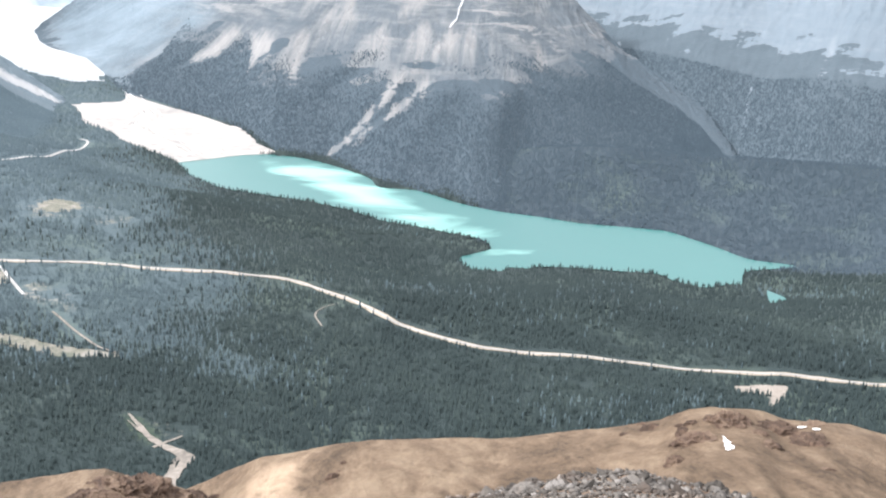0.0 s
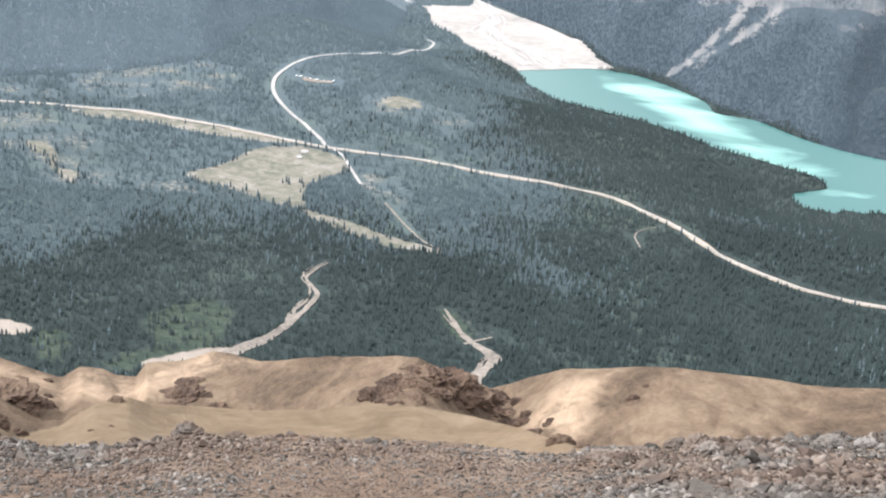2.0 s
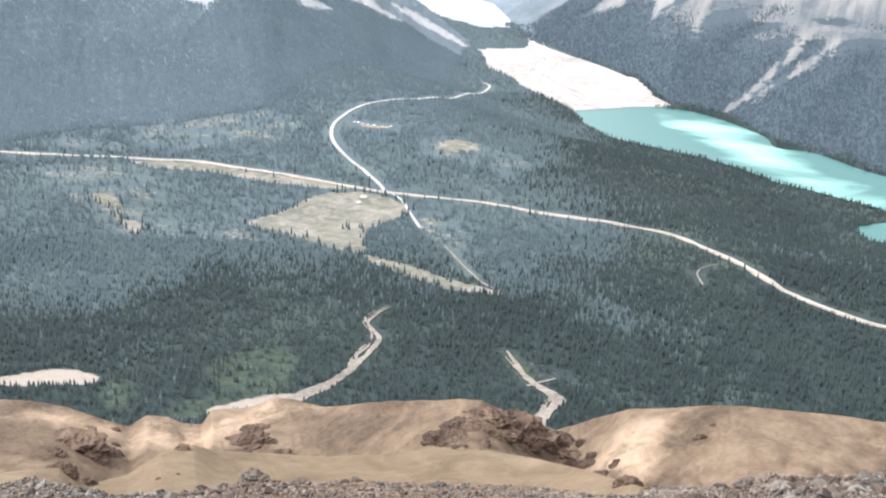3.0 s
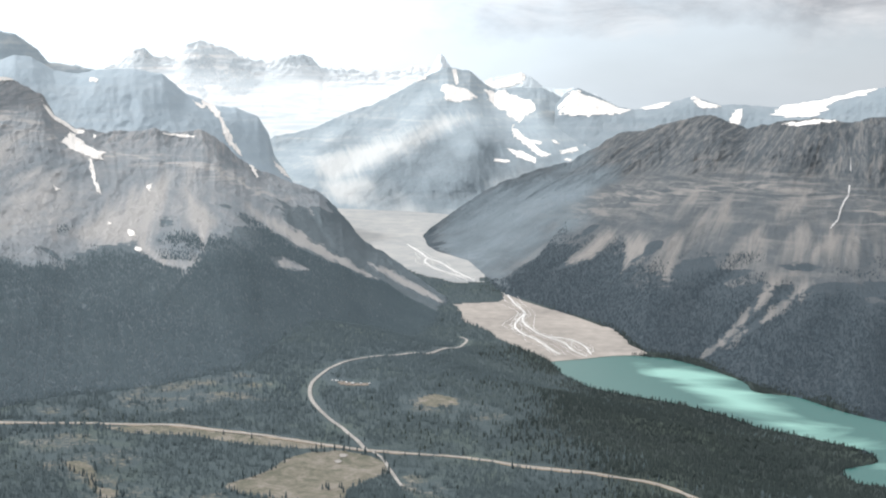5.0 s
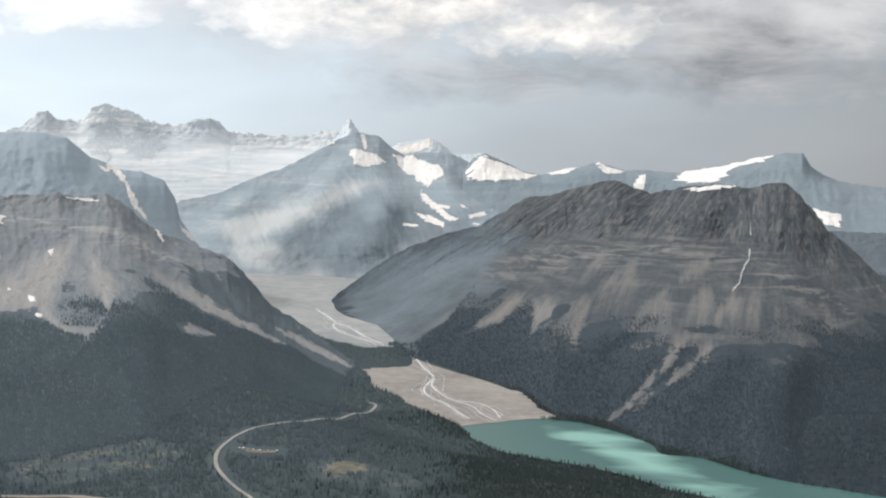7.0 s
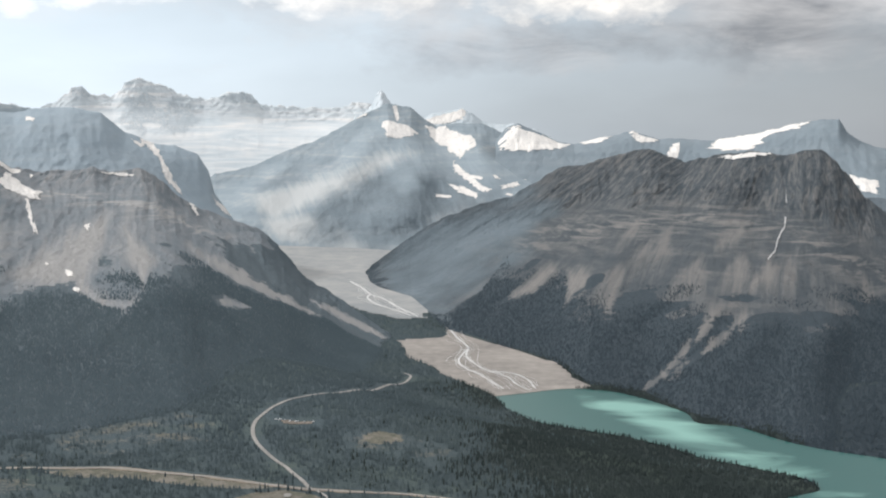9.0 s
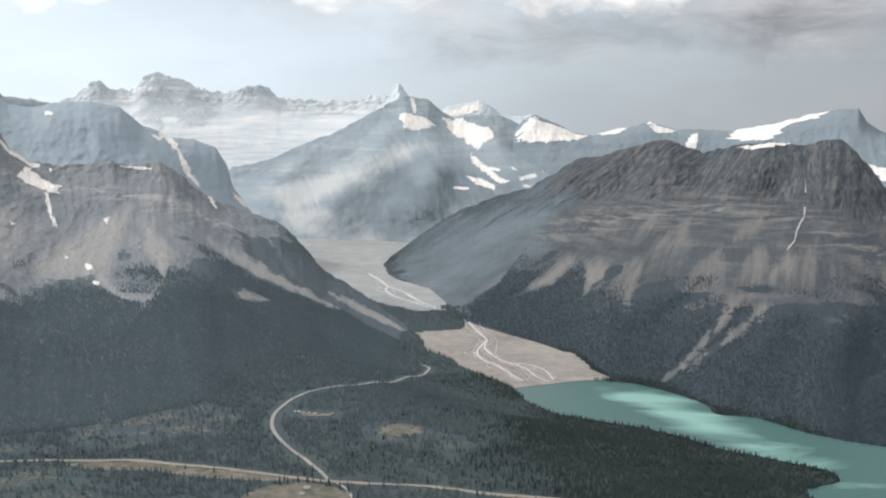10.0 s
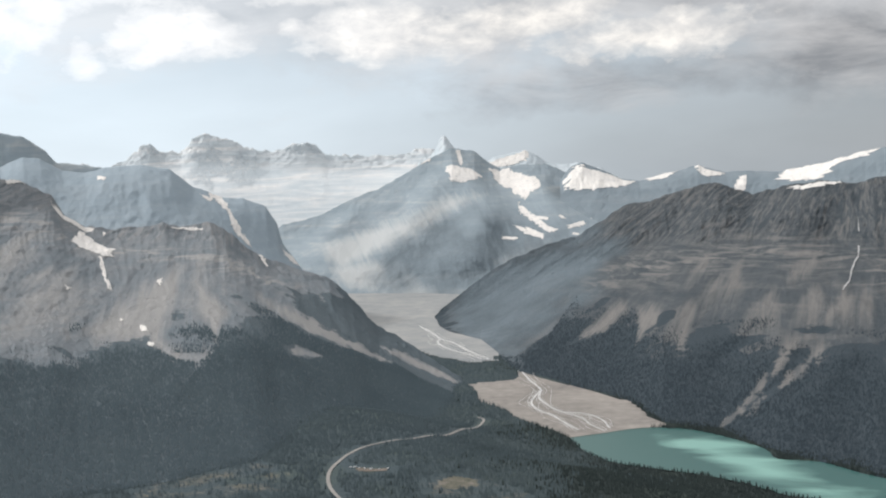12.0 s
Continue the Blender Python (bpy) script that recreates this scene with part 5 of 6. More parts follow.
# ---- near hills and the slope underfoot
hills, hills_side = lofted(
    "hill", [(-291.1, 244.3, 193.8), (-235.5, 324.1, 180.4), (-193.6, 364.1, 170.7), (-167.2, 384.1, 163.1), (-157.6, 390.6, 158.1), (-145.9, 398, 149.9), (-138.1, 402.7, 145.4), (-132.5, 405.9, 149), (-125.1, 409.9, 146.7), (-120.4, 412.4, 143), (-114.9, 420.3, 138.9), (-112.3, 425.1, 142), (-102.9, 441.1, 136.2), (-92.3, 457.5, 133.5), (-71.1, 445.1, 136.9), (-45.7, 423.9, 150.9), (-14.4, 408.4, 162.4), (-5.9, 403.5, 164.6), (2.8, 405.9, 159.4), (24.5, 446.4, 132.4), (30.8, 456.8, 129.1), (40.1, 446.9, 138.7), (51.3, 428.7, 152.2), (88.9, 402.9, 169.4), (114, 389.8, 174.4), (130.7, 379.8, 177.3), (173.8, 342.3, 198.3), (181.2, 335.1, 204.8), (186.6, 331.4, 206.7), (201.6, 324.6, 207.5), (207.6, 321.7, 205.7), (225.5, 312.3, 207.3), (330.6, 225.2, 202.1)],
    [(-107.2, 90, 270), (-82.3, 113.3, 270), (-65.7, 123.6, 270), (-55.9, 128.4, 270), (-52.4, 129.8, 270), (-48.2, 131.4, 270), (-45.4, 132.4, 270), (-43.4, 133.1, 270), (-40.9, 133.9, 270), (-39.2, 134.4, 270), (-36.9, 135, 270), (-35.7, 135.4, 270), (-31.8, 136.3, 270), (-27.7, 137.2, 270), (-22.1, 138.2, 270), (-15, 139.2, 270), (-4.9, 139.9, 270), (-2, 140, 270), (1, 140, 270), (7.7, 139.8, 270), (9.4, 139.7, 270), (12.5, 139.4, 270), (16.6, 139, 270), (30.2, 136.7, 270), (39.3, 134.4, 270), (45.6, 132.4, 270), (67.6, 122.6, 270), (70.9, 120.7, 270), (73.1, 119.4, 270), (78.6, 115.8, 270), (80.8, 114.3, 270), (87.2, 109.5, 270), (121.2, 70, 270)],
    hill_earth, 760, 190, [(0, 0), (0.2, 0.34), (0.5, 0.62), (1, 1)], 15, 27, 0.5, 1.0, 110, None, 0, 21, 0, 0,
    # outlines of the sunlit patches painted on the hills
    [
    [(0.2557, 0.074), (0.2705, 0.0), (0.2838, 0.0), (0.3031, 0.042), (0.3134, 0.014), (0.3533, 0.0), (0.3828, 0.004), (0.3459, 0.064), (0.3148, 0.086), (0.3001, 0.094), (0.2808, 0.082)],
    [(0.5647, 0.136), (0.5839, 0.06), (0.5942, 0.032), (0.6120, 0.02), (0.6075, 0.084), (0.6031, 0.154), (0.5912, 0.16)],
    [(0.2128, 0.052), (0.2351, 0.016), (0.2543, 0.018), (0.2616, 0.044), (0.2498, 0.05), (0.2306, 0.056)]], (), (60, 40), 0.3, None, 0.10, 9.0)
tagged(hills, "bare reddish-brown earth hills below the scree slope", "hill")
shoulder, shoulder_side = lofted(
    "hill", [(-76.6, 64.3, 310.9), (-48.1, 83.3, 311.4), (-38.6, 87.6, 311), (-38, 92, 308.7), (-37.3, 96.4, 304.6), (-35.8, 103, 302.1), (-34.2, 108.9, 301.4), (-32.3, 114.6, 299.3), (-30.9, 118.5, 296.5), (-27, 127.2, 291.7), (-20.4, 128.4, 291), (-13.7, 129.3, 291.3), (-8.3, 129.7, 292.3), (-1.5, 130, 292.5), (4, 129.9, 292), (8, 116.9, 298.3), (10.5, 104.4, 304.4), (12, 94, 309.6), (13.7, 88.6, 312.2), (16.9, 86.9, 310.2), (21.1, 84.6, 310.6), (39.8, 68.9, 315.2), (53.6, 45, 320.9)],
    [(-18.4, 15.4, 346), (-12, 20.8, 346), (-9.7, 22, 346), (-9.2, 22.2, 346), (-8.7, 22.4, 346), (-7.9, 22.7, 346), (-7.2, 22.9, 346), (-6.5, 23.1, 346), (-6, 23.2, 346), (-5, 23.5, 346), (-3.8, 23.7, 346), (-2.5, 23.9, 346), (-1.5, 24, 346), (-0.3, 24, 346), (0.7, 24, 346), (1.6, 23.9, 346), (2.4, 23.9, 346), (3, 23.8, 346), (3.7, 23.7, 346), (4.6, 23.6, 346), (5.8, 23.3, 346), (12, 20.8, 346), (18.4, 15.4, 346)],
    dry_turf, 420, 100, [(0, 0), (0.3, 0.4), (1, 1)], 1.0, 30, 0.2, 0.25, 40, None, 0, 23)
tagged(shoulder, "smooth tan shoulder of dry turf below the scree", "hill")
scree, scree_side = lofted(
    "scree_slope", [(-16.5, 9.5, 352.7), (-11.1, 15.9, 352.2), (-7.9, 17.9, 352.2), (-7.3, 18.2, 351.9), (-6.6, 18.5, 351.6), (-5.8, 18.8, 351.5), (-5, 19.1, 351.5), (-4.3, 19.3, 351.6), (-3.5, 19.5, 351.5), (-2.9, 19.6, 351.5), (-2.4, 19.7, 351.5), (-1.4, 19.9, 351.4), (-0.6, 20, 351.4), (0.5, 19.9, 351.5), (1.4, 19.5, 351.7), (1.9, 19.4, 351.7), (2.5, 19.1, 351.9), (3, 18.9, 352.2), (3.6, 18.5, 352.5), (4.2, 18, 352.8), (4.5, 17.8, 353.2), (5.2, 17.1, 353.6), (5.8, 16.4, 354.1), (6.2, 16, 354.4), (7.4, 15.2, 354.9), (8.9, 14.2, 354.8), (11.6, 11.6, 355.2), (13.9, 8, 355.5)],
    [(-1.7, 1, 360.3), (-1.1, 1.6, 360.3), (-0.8, 1.8, 360.3), (-0.7, 1.9, 360.3), (-0.7, 1.9, 360.3), (-0.6, 1.9, 360.3), (-0.5, 1.9, 360.3), (-0.4, 2, 360.3), (-0.4, 2, 360.3), (-0.3, 2, 360.3), (-0.2, 2, 360.3), (-0.1, 2, 360.3), (-0.1, 2, 360.3), (0, 2, 360.3), (0.1, 2, 360.3), (0.2, 2, 360.3), (0.3, 2, 360.3), (0.3, 2, 360.3), (0.4, 2, 360.3), (0.5, 1.9, 360.3), (0.5, 1.9, 360.3), (0.6, 1.9, 360.3), (0.7, 1.9, 360.3), (0.7, 1.9, 360.3), (0.9, 1.8, 360.3), (1.1, 1.7, 360.3), (1.4, 1.4, 360.3), (1.7, 1, 360.3)],
    scree_earth, 500, 160, [(0, 0), (1, 1)], 0.10, 3.0, 0.0, 0.06, 6, None, 0, 25)
tagged(scree, "stony reddish scree slope underfoot", "ground", kind="structure")


patches(hills, "snow_patch", hills_side, [
    [(0.7919, 0.082), (0.7933, 0.086), (0.7974, 0.108), (0.7946, 0.122), (0.7933, 0.104)],
    [(0.8177, 0.026), (0.8232, 0.028), (0.8218, 0.034)],
    [(0.8246, 0.03), (0.8300, 0.034), (0.8272, 0.038)]],
        snow, "small leftover snow patch", 0.6, 0.0004)


def crag_mesh(seed):
    """A broken outcrop of rock about 1 m across: broad at its base, with ledges, clefts and sharp edges."""
    bm = bmesh.new()
    bmesh.ops.create_icosphere(bm, subdivisions=5, radius=0.5)
    shift = Vector((seed * 3.1, seed * 1.7, seed))
    for v in bm.verts:
        p = v.co * 2
        cleft = noise.ridged_multi_fractal(p * 1.6 + shift, 0.9, 2.1, 5, 1.0, 2.0)
        block = noise.cell_vector(Vector((p.x * 2.4, p.y * 2.4, p.z * 3.6)) + shift)
        fine = noise.fractal(p * 6.0 + shift, 0.8, 2.0, 4)
        k = 0.72 + 0.17 * cleft + 0.20 * (block.x - 0.5) + 0.07 * fine
        ledge = round(v.co.z * 9 + block.y * 0.6) / 9
        z = v.co.z * 0.45 + ledge * 0.55
        wide = 1.0 + 0.45 * max(0.0, 0.2 - v.co.z)
        v.co = Vector((v.co.x * k * wide, v.co.y * k * wide, z * k))
    mesh = bpy.data.meshes.new("crag")
    bm.to_mesh(mesh)
    bm.free()
    return mesh


def crags(name, surface, places, material, label, category, flat=0.55, sink=0.12, spread=0):
    rng = random.Random(len(places))
    meshes = [crag_mesh(k) for k in range(5)]
    spots = list(places)
    for u, v, size in places:
        for _ in range(spread):
            spots.append((min(0.99, max(0.01, u + rng.gauss(0, 0.006))), min(0.98, max(0.004, v + rng.gauss(0, 0.03))), size * rng.uniform(0.25, 0.6)))
    for k, (u, v, size) in enumerate(spots):
        x, y, z = surface(u, v)
        ob = part(name, meshes[k % 5], material)
        ob.matrix_world = pose(x, y, z - sink * size, rng.uniform(-12, 12), rng.uniform(-12, 12), rng.uniform(0, 360)) @ Matrix.Diagonal(
            (size * rng.uniform(0.85, 1.15), size * rng.uniform(0.7, 1.0), size * flat * rng.uniform(0.8, 1.2), 1))
        tagged(ob, label, category, group=label)


crags("crag", hills_side, [(0.3223, 0.102, 26.15), (0.3488, 0.15, 17.25), (0.4552, 0.116, 17.85), (0.4641, 0.08, 21.32), (0.4745, 0.046, 24.05), (0.4878, 0.046, 25.53), (0.5115, 0.048, 24.5), (0.5366, 0.05, 22.22), (0.5529, 0.096, 17.08), (0.5632, 0.126, 12.18), (0.5780, 0.154, 10.56), (0.2351, 0.098, 25.49), (0.2513, 0.09, 16.02), (0.5026, 0, 11.02), (0.7960, 0.044, 20.23), (0.8123, 0.038, 16.72), (0.7837, 0.086, 14.11), (0.8272, 0.068, 19.86), (0.6268, 0.074, 7.97), (0.7647, 0.028, 9.51)],
      crag_rock, "dark brown rock crag breaking through the hill", "crag", 0.40, 0.12, 4)
crags("boulder", shoulder_side, [(0.2246, 0, 3.18), (0.2403, 0, 2.47), (0.6967, 0, 2.8), (0.7182, 0, 1.95), (0.319, 0.016, 2.44), (0.299, 0.124, 0.85), (0.3147, 0.126, 0.65)],
      crag_rock, "dark boulder on the dry turf shoulder", "boulder")
edge_rng = random.Random(12)
rim = [(edge_rng.uniform(0.60, 0.80), edge_rng.uniform(0.0, 0.14), edge_rng.uniform(0.2, 0.5)) for _ in range(26)]
rim += [(edge_rng.uniform(0.36, 0.50), edge_rng.uniform(0.0, 0.05), edge_rng.uniform(0.12, 0.3)) for _ in range(14)]
crags("boulder", scree_side, rim + [(0.4077, 0, 0.64), (0.3934, 0, 0.25), (0.3834, 0, 0.32), (0.3648, 0, 0.28), (0.4292, 0.012, 0.42), (0.4549, 0.002, 0.26), (0.4993, 0.07, 0.14), (0.6423, 0.01, 0.58), (0.6495, 0.058, 0.55), (0.6753, 0.058, 0.54), (0.6938, 0.08, 0.34), (0.7082, 0.062, 0.51), (0.6137, 0.072, 0.38), (0.4721, 0.038, 0.31)],
      scree_stone, "grey weathered boulder at the scree's edge", "boulder", 0.6, 0.05)


# ---- water, gravel and roads
def field(name, edge, lift, material, gap, rough, label, category):
    """A sheet with a ragged outline that lies on the ground."""
    p = np.array(edge)
    (x0, y0), (x1, y1) = p.min(0) - 2 * gap, p.max(0) + 2 * gap
    x, y = np.meshgrid(np.arange(x0, x1, gap), np.arange(y0, y1, gap))
    keep = inside(edge, x + rough * fbm(x / 50, y / 50, 4, 3), y + rough * fbm(x / 50, y / 50, 4, 4))
    face = grid_faces(*x.shape)
    face = face[keep.ravel()[face].sum(1) >= 3]
    used, back = np.unique(face, return_inverse=True)
    pts = np.stack([x, y, ground_z(x, y) + lift], -1).reshape(-1, 3)[used]
    return tagged(part(name, mesh_of(name, pts, back.reshape(-1, 4)), material), label, category, kind="structure")


def filled(name, edge, z, material, gap=12.0):
    """A flat sheet with a smooth outline."""
    line = spline(edge + edge[:1], gap)[:-1]
    bm = bmesh.new()
    bm.faces.new([bm.verts.new((x, y, z)) for x, y in line])
    bmesh.ops.triangulate(bm, faces=bm.faces[:])
    for f in bm.faces:
        if f.normal.z < 0:
            f.normal_flip()
    mesh = bpy.data.meshes.new(name)
    bm.to_mesh(mesh)
    bm.free()
    return part(name, mesh, material)


def ribbon(name, points, width, lift, material, gap=4.0, wobble=0.0, ends=(1.0, 1.0), seed=1):
    """A strip that lies on the ground along a line of the plan."""
    line = spline(points, gap)
    run = np.concatenate([[0], np.cumsum(np.hypot(*np.diff(line, axis=0).T))])
    way = np.gradient(line, axis=0)
    side = np.stack([-way[:, 1], way[:, 0]], -1)
    side /= np.maximum(np.linalg.norm(side, axis=1, keepdims=True), 1e-9)
    f = run / run[-1]
    w = width * (ends[0] * (1 - f) + ends[1] * f) / 2
    left = w * (1 + wobble * fbm(run / 14, run * 0, 4, seed))
    right = w * (1 + wobble * fbm(run / 14, run * 0 + 5.5, 4, seed + 3))
    across = np.linspace(-1, 1, 5)
    off = np.where(across[None] < 0, left[:, None], right[:, None]) * across[None]
    xy = line[:, None] + side[:, None] * off[..., None]
    z = ground_z(xy[..., 0], xy[..., 1]) + lift
    mesh = mesh_of(name, np.concatenate([xy, z[..., None]], -1).reshape(-1, 3), grid_faces(len(line), 5)[:, ::-1], True)
    return part(name, mesh, material)


tagged(filled("lake", lake_shore, LAKE, lake_water), "opaque turquoise glacial lake with painted sunlit swirls and silt", "lake", kind="structure")
tagged(filled("pond", pond_edge, ground_z(np.array(pond_edge)[:, 0], np.array(pond_edge)[:, 1]).max() + 1.0, lake_water, 6), "small turquoise pond in the woods", "pond", kind="structure")
tagged(filled("river_delta", delta_edge, 0.35, delta_gravel), "pale gravel river delta at the lake's head", "delta", kind="structure")
field("outwash_plain", outwash_edge, 1.2, outwash_gravel, 10.0, 14.0, "pale grey gravel plain in the upper valley", "gravel plain")
tagged(ribbon("highway", highway_line, 7.5, 0.35, road_shoulder, 4, 0.6, (1.1, 0.7)), "pale gravel verge along the valley highway", "verge", kind="structure")
tagged(ribbon("highway", highway_line, 3.1, 0.6, road_surface, 4, 0.15, (1.25, 0.6)), "sunlit pale highway through the woods", "road", kind="structure")
tagged(ribbon("side_road", spur_line, 3.8, 0.6, road_surface), "winding pale side road ending in a loop", "road", kind="structure")
tagged(ribbon("track", track_line, 2.8, 0.6, road_surface, 4, 0.3), "short gravel track off the highway", "track", kind="structure")
tagged(ribbon("track", track_low_line, 1.8, 0.5, wash_gravel, 4, 0.4), "narrow gravel track among spruces", "track", kind="structure")
for line, width, ends in zip(wash_lines, (5.5, 8.0, 3, 2), ((0.3, 1.9), (0.3, 1.6), (1, 1), (1, 0.6))):
    tagged(ribbon("gravel_wash", line, width * 0.8, 0.5, wash_gravel, 3, 1.3, ends), "pale stony stream wash through the woods", "wash", kind="structure")
    for k in range(2 if width > 4 else 0):
        rng = np.random.default_rng(k + 7)
        bend = spline(line, 9.0)
        bend = bend + rng.normal(0, 1, bend.shape) * 2.2 + rng.normal(0, 1.2, 2)
        tagged(ribbon("gravel_wash", [tuple(p) for p in bend[k::2]], width * 0.28, 0.55, wash_gravel, 3, 1.4, ends, k + 3), "thin dry side channel of a stony wash", "wash", kind="structure")


for lines, width in ((braid_lines, 2.6), (far_braid_lines, 3.6)):
    for line in lines:
        xy = np.array(line)
        ob = ribbon("braided_stream", line, width, 1.6, stream_water, 5, 1.0, (1.3, 0.7))
        tagged(ob, "milky braided stream on pale gravel", "stream", kind="structure")
        for k in range(7):
            rng = np.random.default_rng(k + len(line))
            side = xy + rng.normal(0, 1, xy.shape) * (6, 9) + (rng.normal(0, 5), 0)
            ob = ribbon("braided_stream", [tuple(p) for p in side[k % 2:]], width * 0.24, 1.5, stream_water, 5, 1.2, (0.9, 0.6), k)
            tagged(ob, "thin milky side channel on pale gravel", "stream", kind="structure")


for edge in patch_edges:
    field("gravel_patch", edge, 0.5, road_surface, 1.0, 1.5, "small pale gravel patch in the dry meadow", "gravel patch")


# ---- woods
def forest(name, x, y, z, height, sides, tiers, label, material, slope=None):
    """Many conifers in one mesh: each a few stacked, leaning cones."""
    n = len(x)
    rng = np.random.default_rng(len(name) + n)
    ang = np.linspace(0, 2 * math.pi, sides, endpoint=False)
    verts, faces = [], []
    per = tiers * (sides + 1)
    spin = rng.uniform(0, 6.3, n)
    for t in range(tiers):
        lo = t / tiers * 0.85
        hi = 1.0 if t == tiers - 1 else min(1.0, lo + 1.35 / tiers)
        rad = 0.235 * height * (1 - 0.8 * lo) * rng.uniform(0.75, 1.2, n)
        a = ang[None] + spin[:, None] + t
        wob = rng.uniform(0.75, 1.2, (n, sides))
        ring = np.stack([x[:, None] + rad[:, None] * wob * np.cos(a), y[:, None] + rad[:, None] * wob * np.sin(a),
                         (z + lo * height)[:, None] + 0 * a], -1)
        tip = np.stack([x, y, z + hi * height], -1)[:, None]
        verts.append(np.concatenate([ring, tip], 1))
        k = np.arange(sides)
        faces.append(np.stack([k, (k + 1) % sides, np.full(sides, sides)], -1) + t * (sides + 1))
    v = np.concatenate(verts, 1).reshape(-1, 3)
    f = np.concatenate(faces)
    f = (f[None] + (np.arange(n) * per)[:, None, None]).reshape(-1, 3)
    mesh = mesh_of(name, v, f, True)
    # crown normals are bent upwards, so the cones take the sky's light evenly
    axis = np.repeat(np.stack([x, y], -1), per, 0)
    lean = v[:, :2] - axis
    lean = lean / np.maximum(np.linalg.norm(lean, axis=1, keepdims=True), 1e-3)
    normal = np.concatenate([lean * 0.14, np.ones((len(v), 1))], 1)
    if slope is not None:
        normal = 0.75 * normal + 0.4 * np.repeat(slope, per, 0) + np.concatenate([lean * 0.12, np.zeros((len(v), 1))], 1)
    mesh.normals_split_custom_set_from_vertices((normal / np.linalg.norm(normal, axis=1, keepdims=True)).astype(np.float32))
    ob = part(name, mesh, material)
    return tagged(ob, label, "forest", kind="stuff")


def scatter(az0, az1, r0, r1, gap, seed):
    rng = np.random.default_rng(seed)
    n = int(radians(az1 - az0) * (r1 * r1 - r0 * r0) / 2 / gap ** 2)
    r = np.sqrt(rng.uniform(r0 * r0, r1 * r1, n))
    a = np.radians(rng.uniform(az0, az1, n))
    return r * np.sin(a), r * np.cos(a)


def wooded(x, y):
    """Where trees may stand on the valley floor."""
    ok = ~inside(lake_shore, x, y) & ~inside(delta_edge, x, y) & ~inside(pond_edge, x, y) & ~inside(outwash_edge, x, y)
    for edge in meadow_edges + gravel_edges + [carpark_edge]:
        ok &= ~inside(edge, x, y)
    ok &= away(carpark_edge, x, y) > 11
    for line, gap in [(highway_line, 9), (spur_line, 8.5), (track_line, 5), (track_low_line, 4)] + [(w, 4.5) for w in wash_lines]:
        ok &= away(line, x, y, False) > gap * (1 + 0.5 * fbm(x / 15, y / 15, 3, 35))
    open_wood = np.zeros(np.shape(x), bool)
    for edge in sparse_edges:
        open_wood |= inside(edge, x + 12 * fbm(x / 20, y / 20, 3, 17), y + 12 * fbm(x / 20, y / 20, 3, 18))
    for edge in turf_edges:
        open_wood |= inside(edge, x + 10 * fbm(x / 16, y / 16, 3, 27), y + 10 * fbm(x / 16, y / 16, 3, 28))
    ok &= ~open_wood | (value_noise(x * 0.37, y * 0.37, 19) > 0.3)
    thin = fbm(x / 60, y / 60, 4, 31)
    return ok & (thin > -0.66)


def plant_valley(az0, az1, r0, r1, gap, sides, tiers, seed):
    """Spruces with haze put into their colours, running into one another: darker below the hills and along the lake,
    paler elsewhere.
    """
    x, y = scatter(az0, az1, r0, r1, gap, seed)
    keep = wooded(x, y)
    x, y = x[keep], y[keep]
    rng = np.random.default_rng(seed + 1)
    h = rng.uniform(2.8, 5.8, len(x)) * (1 + 0.3 * fbm(x / 120, y / 120, 3, 33))
    dark, beyond, foot = haze_tone(x, y)
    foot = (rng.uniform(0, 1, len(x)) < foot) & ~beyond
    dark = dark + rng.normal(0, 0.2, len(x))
    for pick, material, label in ((beyond, hazy_far_spruce, "dark blue-green spruce forest beyond the lake"),
                                  (foot, hazy_foot_spruce, "hazy blue-green spruce forest at the mountain's foot"),
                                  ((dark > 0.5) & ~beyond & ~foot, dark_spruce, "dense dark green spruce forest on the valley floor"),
                                  ((dark <= 0.5) & ~beyond & ~foot, hazy_spruce_green, "blue-green spruce forest on the valley floor")):
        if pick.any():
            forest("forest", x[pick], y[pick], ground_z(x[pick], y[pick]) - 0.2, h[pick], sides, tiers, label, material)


plant_valley(-28, 41, 480, 900, 2.6, 5, 2, 41)
plant_valley(-28, 41, 900, 1900, 3.9, 4, 2, 43)
plant_valley(-7, 6, 1900, 2500, 5.0, 4, 1, 45)


def hillside(name, surface, count, u0, u1, v0, line, seed, label, material, clear=(), wood_rise=0.0):
    """Spruces on the lower part of a mountainside, thinning out towards the tree line."""
    rng = np.random.default_rng(seed)
    u, v = rng.uniform(u0, u1, count), rng.uniform(v0, 1.0, count) ** 0.9
    p = surface(u, v)
    x, y, z = p[..., 0], p[..., 1], p[..., 2]
    top = line + 34 * fbm(x / 70, y / 70, 4, seed) + rng.uniform(-14, 10, count) + wood_rise * step(0.58, 0.78, u)
    keep = (z < top) & (z > ground_z(x, y) - 3) & ~inside(lake_shore, x, y) & ~inside(delta_edge, x, y) & ~inside(outwash_edge, x, y)
    for outline in clear:
        keep &= ~inside(outline, u, v)
    ahead, below = surface(u + 0.004, v) - p, surface(u, v + 0.02) - p
    slope = np.cross(ahead, below)
    slope = slope * np.sign(slope[:, 2:]) / np.maximum(np.linalg.norm(slope, axis=1, keepdims=True), 1e-6)
    x, y, z = x[keep], y[keep], z[keep]
    return forest(name, x, y, z - 0.5, rng.uniform(2.8, 5.4, len(x)), 4, 1, label, material, slope[keep])


